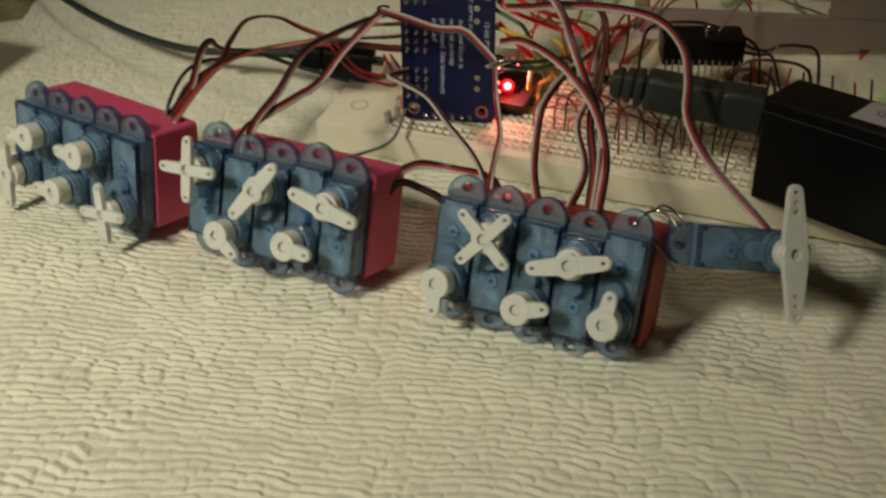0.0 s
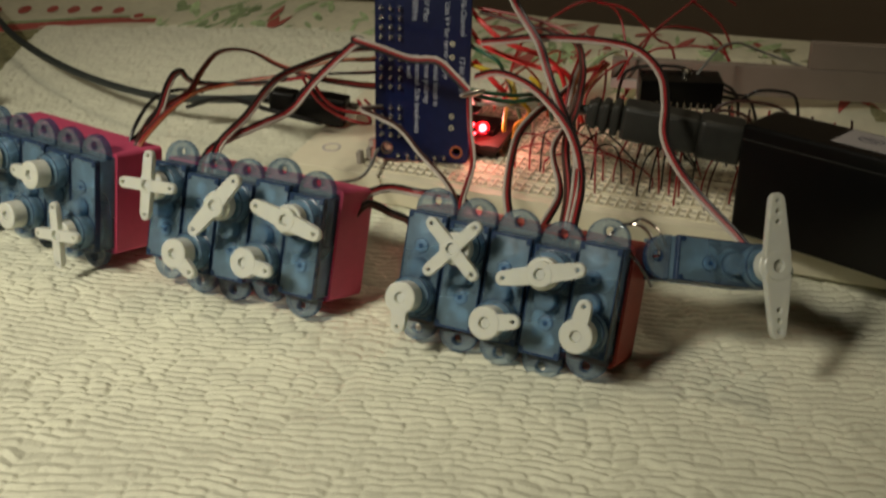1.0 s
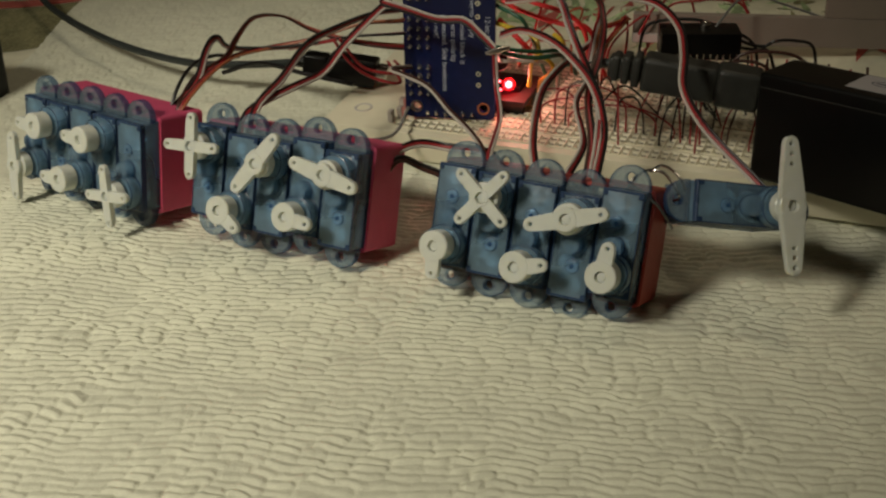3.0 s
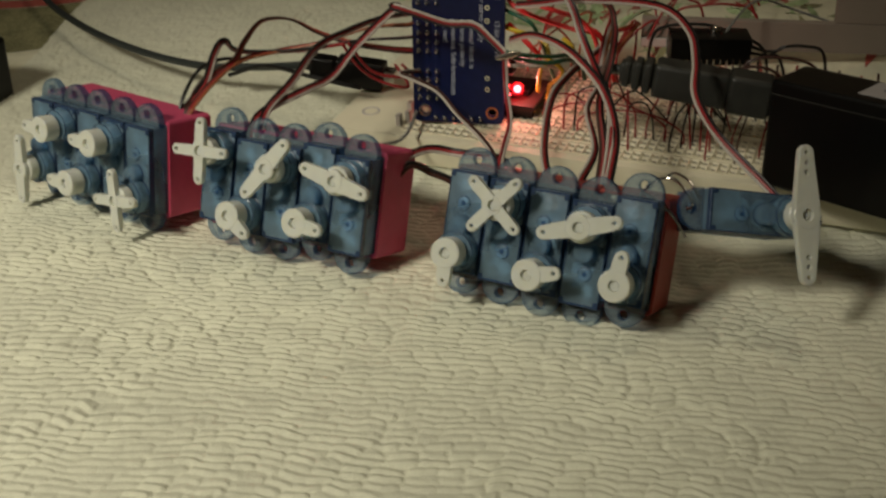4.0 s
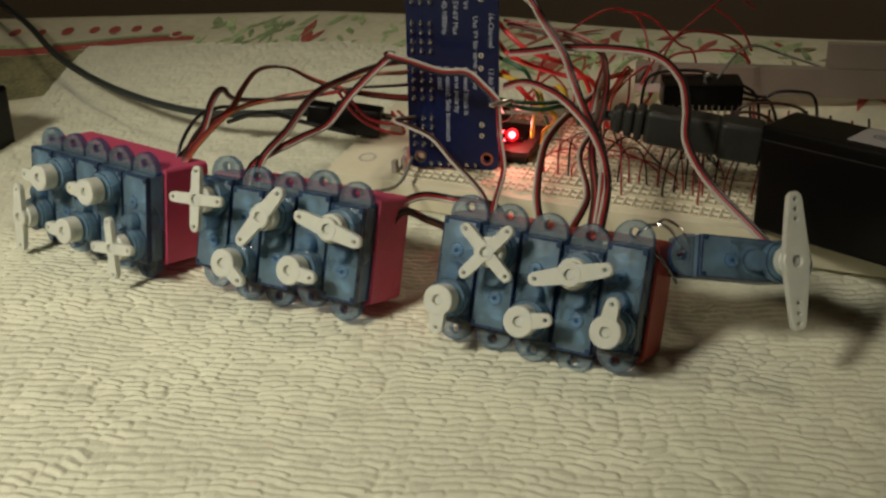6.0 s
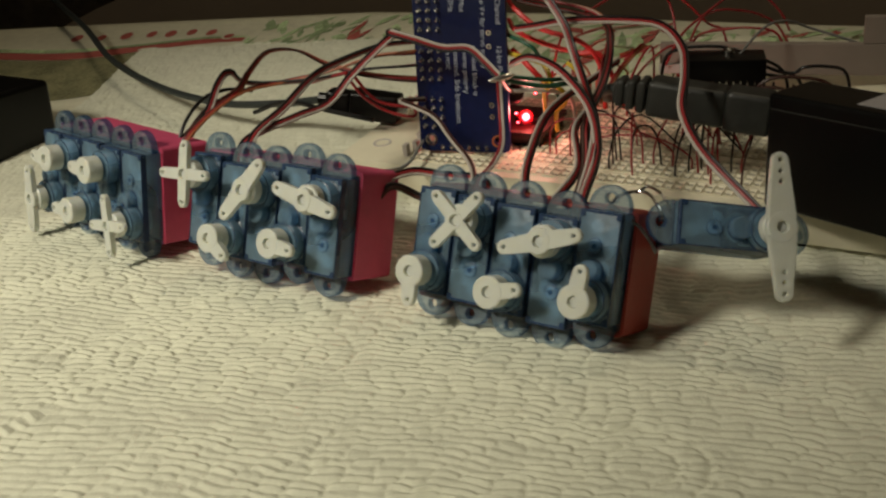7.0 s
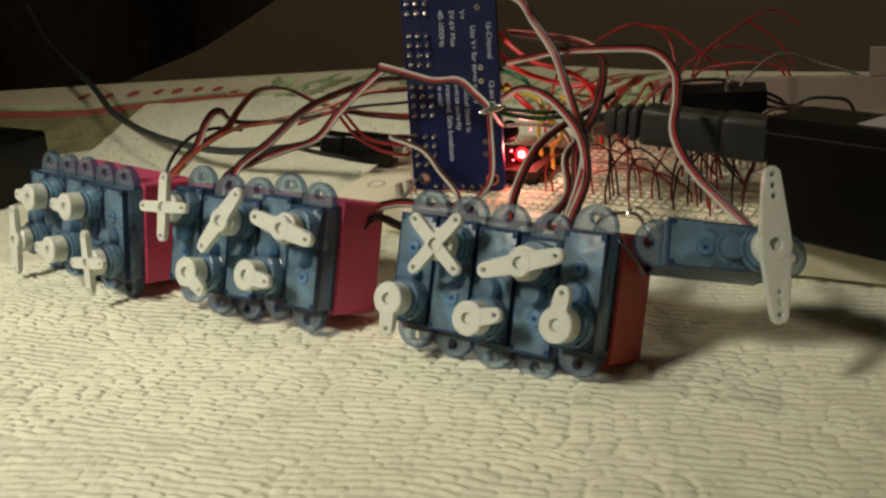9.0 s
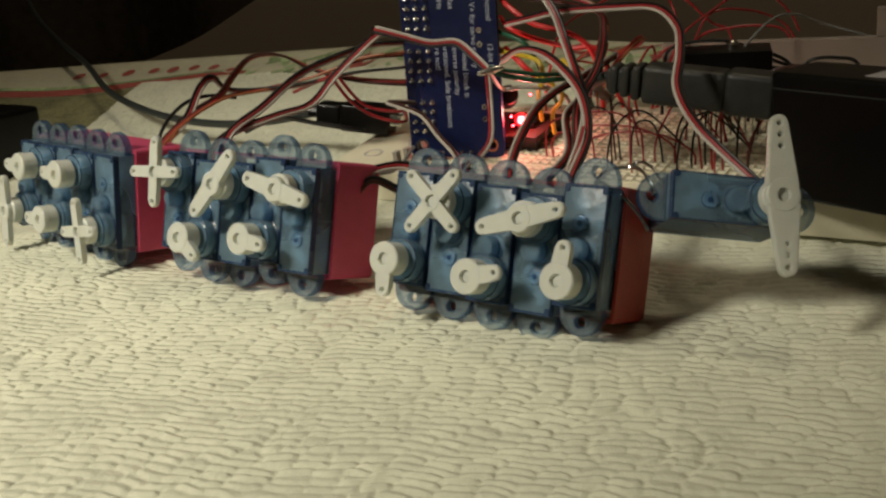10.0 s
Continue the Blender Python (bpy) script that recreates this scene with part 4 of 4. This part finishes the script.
# Between the pink and the red bank.
ribbon([(0.1, 25.6, 2.2), (0.44, 25.80, 2.36), (0.98, 26.30, 2.36), (1.68, 26.30, 2.25), (2.64, 25.50, 2.40), (2.9, 24.9, 2.2)], (W_BLACK, W_RED, W_WHITE))
ribbon([(0.1, 25.3, 1.9), (0.52, 25.60, 2.23), (1.05, 26.00, 1.85), (1.54, 25.40, 1.86), (1.9, 24.6, 1.7)], (W_BLACK, W_BROWN), "black and brown wires between the brackets", r=0.05)
# Supply and signal wires behind the blue board.
wire([(2.95, 31.2, 5.50), (3.2, 30.70, 5.30), (3.82, 30.40, 4.86), (4.88, 30.20, 4.51), (5.36, 30.20, 3.88), (5.5, 30.8, 2.6)], W_BRIGHT, 0.065, "thick red supply wire")
wire([(2.95, 31.3, 4.95), (3.2, 30.70, 4.75), (3.84, 30.60, 4.45), (4.76, 30.40, 4.20), (5.43, 30.20, 4.10), (6.0, 30.8, 2.6)], W_BRIGHT, 0.065, "thick red supply wire")
wire([(3.05, 31.0, 4.2), (3.5, 30.5, 3.85), (3.95, 30.4, 3.4)], W_BRIGHT, 0.075, "thick red supply wire")
wire([(2.86, 28.60, 4.04), (3.31, 28.80, 3.83), (4.01, 29.30, 3.60), (4.67, 30.00, 3.47), (4.98, 31.00, 2.9)], W_GREEN, 0.064, "green wire soldered to the signal wire")
wire([(2.88, 28.62, 4.10), (3.31, 28.85, 3.95), (4.01, 29.40, 3.74), (4.9, 30.2, 3.5), (5.2, 31.1, 2.6)], W_GREEN, 0.056, "green wire soldered to the signal wire")
wire([(2.9, 31.1, 4.70), (2.99, 30.80, 4.62), (3.44, 30.40, 4.48), (3.76, 30.40, 4.16), (4.36, 31.00, 2.6)], W_GREEN, 0.056, "thin dark green signal wire")
wire([(2.9, 31.1, 4.2), (3.00, 30.80, 4.14), (3.53, 30.40, 4.08), (3.97, 30.00, 3.95), (4.08, 29.80, 3.53), (3.91, 30.20, 3.18), (3.9, 31.0, 2.3)], W_YELLOW, 0.060, "thin yellow signal wire")
wire([(3.9, 29.9, 3.6), (4.14, 30.20, 3.42), (4.46, 30.20, 3.17), (4.45, 30.40, 2.87), (4.20, 30.80, 2.50), (4.2, 31.2, 1.9)], W_YELLOW, 0.060, "thin yellow signal wire")
wire([(4.5, 30.6, 3.9), (4.75, 30.5, 3.7), (4.9, 30.9, 3.2)], W_YELLOW, 0.060, "thin yellow signal wire")
wire([(2.9, 28.7, 3.95), (3.05, 30.00, 3.33), (3.66, 29.80, 3.38), (4.56, 30.50, 3.00), (4.7, 31.0, 1.9)], W_WHITE, 0.053, "thin white signal wire")
bm = bmesh.new()
lathe(bm, [(0.03, -0.34), (0.075, -0.2), (0.085, 0.0), (0.07, 0.2), (0.03, 0.32)], 0, 0, 12)
small_thing("solder_joint", bm, SOLDER, at(2.95, 28.58, 4.02) @ pose(0, 0, 0, 0, 80, 12), "bare soldered splice between two wires", "solder joint", True)
# The black cable over the towel to the jack.
wire([(-24.5, 58, 4.9), (-21.5, 53.5, 3.8), (-18.3, 49.2, 3.0), (-15.50, 45.50, 2.54), (-13.02, 42.00, 1.90), (-9.95, 38.50, 1.66), (-6.94, 36.00, 1.66), (-4.72, 35.00, 1.85), (-2.9, 33.78, 2.27)], W_DARK, 0.125, "thick dark cable lying over the paper towel", "", "power_cable")
wire([(-5.6, 35.3, 1.5), (-4.3, 34.6, 2.0), (-2.7, 33.4, 2.0), (-1.2, 32.6, 1.9)], W_BLACK, 0.07, "thin black wire beside the jack")
# The steel wire that ties the single servo to the red bank.
wire([(5.46, 22.40, 2.70), (5.58, 22.35, 2.95), (5.75, 22.50, 3.02), (6.02, 22.9, 2.95), (6.3, 22.75, 2.95), (6.48, 22.30, 2.80), (6.56, 22.15, 2.62), (6.50, 22.5, 2.40)], STEEL, 0.035, "bent steel wire through the servo ears")
wire([(5.5, 22.35, 2.86), (5.66, 22.28, 2.80), (6.02, 22.15, 2.55), (6.25, 22.05, 2.28), (6.42, 21.98, 1.98)], STEEL, 0.035, "bent steel wire end in front of the red bracket")
wire([(6.05, 22.95, 2.9), (6.3, 23.0, 3.02), (6.55, 22.6, 2.98), (6.7, 22.25, 2.75)], STEEL, 0.03, "bent steel wire through the servo ears")
# Arcs and loops behind the breadboard.
wire([(6.97, 31.50, 2.2), (7.05, 31.50, 3.56), (7.40, 31.50, 3.96), (8.44, 31.50, 4.02), (9.21, 31.50, 3.79), (10.17, 31.50, 3.31), (10.4, 31.5, 2.2)], W_BLACK, 0.045, "thin black jumper wire in an arc")
wire([(9.5, 31.2, 3.6), (10.0, 31.1, 3.4), (10.4, 31.1, 3.35), (10.64, 31.00, 3.51), (11.17, 31.00, 3.52), (11.71, 31.00, 3.31), (11.9, 31, 2.2)], W_BLACK, 0.045, "thin black jumper wire in an arc")
wire([(9.5, 30.9, 3.4), (10.1, 30.9, 3.3), (10.5, 31.0, 3.2), (10.9, 31.2, 2.2)], W_BLACK, 0.045, "thin black jumper wire in an arc")
wire([(8.55, 31.00, 3.0), (8.58, 31.00, 3.34), (9.04, 31.20, 3.91), (9.74, 32.00, 4.40), (10.36, 32.50, 4.45), (11.07, 33.00, 4.14), (11.92, 33.00, 3.85), (13.06, 33.00, 3.49), (15, 33, 3.2)], W_GREY, 0.035, "thin grey wire in a high arc")
for pts in ([(7.2, 33.0, 3.2), (7.61, 33.00, 4.04), (8.41, 34.00, 4.48), (9.56, 35.00, 5.07), (10.4, 36, 5.2), (11.2, 36.4, 4.7)], [(6.6, 34.0, 5.2), (7.52, 34.00, 4.98), (8.41, 34.00, 4.17), (8.86, 34.00, 3.92), (9.1, 33.8, 2.9)],
            [(7.6, 33.4, 3.0), (8.08, 33.50, 3.88), (8.82, 33.50, 4.06), (9.55, 33.50, 4.09), (10.28, 33.50, 3.90), (10.6, 33.2, 3.1)], [(9.5, 35, 5.1), (10.16, 35.00, 4.65), (10.62, 35.00, 4.16), (10.86, 35.00, 3.68)],
            [(3.9, 32.4, 2.6), (4.38, 32.50, 4.33), (5.27, 33.50, 4.83), (6.35, 34.00, 5.24), (7.28, 34.50, 4.82), (7.55, 34.00, 3.78), (7.6, 33.8, 2.6)], [(7.70, 34.00, 3.0), (8.31, 34.00, 4.36), (9.41, 34.50, 4.39), (10.39, 35.00, 3.95), (10.85, 35.00, 3.30)]):
    wire(pts, W_RED, 0.036, "thin red jumper wire looping behind the breadboard")
rng = random.Random(3)
for k in range(4):
    x, y = rng.uniform(4.9, 6.8), rng.uniform(32.4, 34.2)
    wire([(x, y, 1.4), (x + rng.uniform(-0.3, 0.3), y, 2.8), (x + rng.uniform(-0.9, 0.9), y + 0.3, rng.uniform(3.3, 4.2)), (x + rng.uniform(-1.6, 1.6), y + 0.6, 2.7), (x + rng.uniform(-1.6, 1.6), y + 0.8, 1.6)],
         W_RED if k % 3 else W_ORANGE, 0.036, "thin red jumper wire in a loop over the breadboard")


def on_board(x, y, z=0.86):
    """A point over the breadboard, in its own lengths."""
    q = BB @ Vector((x * CM, y * CM, z * CM))
    return q / CM


# Jumper wires stuck into the breadboard below the plug.
for k in range(17):
    x = 7.6 + 0.254 * round(rng.uniform(0, 18))
    y = rng.choice((0.8, 1.1, 1.4, 1.65))
    mat = (W_BLACK, W_RED, W_BROWN, W_RED)[k % 4]
    lean = rng.uniform(-0.35, 0.35)
    wire([on_board(x, y, 0.80), on_board(x + 0.1 * lean, y + 0.02, 1.25), on_board(x + lean * 0.6, y + 0.25, rng.uniform(1.7, 2.2)), on_board(x + lean * 2, y + 0.9, rng.uniform(1.9, 2.4)), on_board(x + lean * 4, y + 1.8, 0.82)],
         mat, 0.026, "thin jumper wire stuck into the breadboard")
for x0, x1, h, mat in ((6.2, 9.4, 1.75, W_RED), (6.6, 8.6, 2.1, W_RED), (7.0, 9.9, 1.6, W_RED), (6.9, 8.0, 2.2, W_BLACK), (8.3, 9.1, 1.9, W_BLACK), (6.0, 7.3, 1.9, W_RED)):
    wire([on_board(x0, 1.5, 0.8), on_board(x0 + 0.1, 1.5, h - 0.3), on_board(x0 + (x1 - x0) * 0.3, 1.55, h), on_board(x0 + (x1 - x0) * 0.7, 1.6, h), on_board(x1 - 0.05, 1.6, h - 0.4), on_board(x1, 1.6, 0.8)],
         mat, 0.026, "thin jumper wire bridging breadboard rows")
# Short wires standing behind the adapter, and two arcs between them.
for k in range(9):
    x, y = 9.3 + 0.42 * k + rng.uniform(-0.12, 0.12), 30.6 - 0.22 * k + rng.uniform(-0.3, 0.3)
    lean = rng.uniform(-0.25, 0.25)
    wire([(x, y, 1.5), (x + 0.3 * lean, y, 2.4), (x + lean, y + 0.1, 3.3)], (W_BROWN, W_BLACK, W_BROWN, W_RED)[k % 4], 0.032, "short dark jumper wire standing behind the adapter")
for x0, x1, h in ((9.2, 11.3, 3.5), (9.0, 10.4, 3.25)):
    wire([(x0, 30.2, 2.2), (x0 + 0.2, 30.1, h - 0.2), ((x0 + x1) / 2, 30.0, h), (x1 - 0.1, 29.9, h - 0.3), (x1, 29.8, 1.9)], W_BROWN, 0.045, "dark brown jumper wire in a low arc")
# White pin strip beside the blue board.
for k in range(5):
    bm = bmesh.new()
    box(bm, -0.07, 0.07, -0.10, 0.10, 0, 0.35, 0.02)
    small_thing("pin", bm, W_WHITE, BB @ at(2.05 + 0.17 * (k % 3), 0.55 + 0.27 * k, 0.86), "small white pin standing in the breadboard", "pin", group="white pins")


# ---------------------------------------------------------------- movement
def motions():
    """Each servo in turn swings its horn about 195 degrees clockwise and back, within one second."""
    steps = ((0.00, 0), (0.06, 0), (0.10, -14), (0.20, -62), (0.30, -110), (0.40, -156), (0.50, -190), (0.55, -194), (0.60, -186), (0.70, -144), (0.80, -98), (0.90, -48), (0.97, -8), (1.00, 0))
    for horn, rest, slot in MOVING:
        rows = [] if slot == 0 else [(0.0, rest)]
        rows += [(slot + t, rest + a) for t, a in steps]
        if slot < 9:
            rows.append((10.0, rest))
        walk(horn, [(t, at(0, HUB_V, HUB_N, 0, 0, a)) for t, a in rows])


motions()
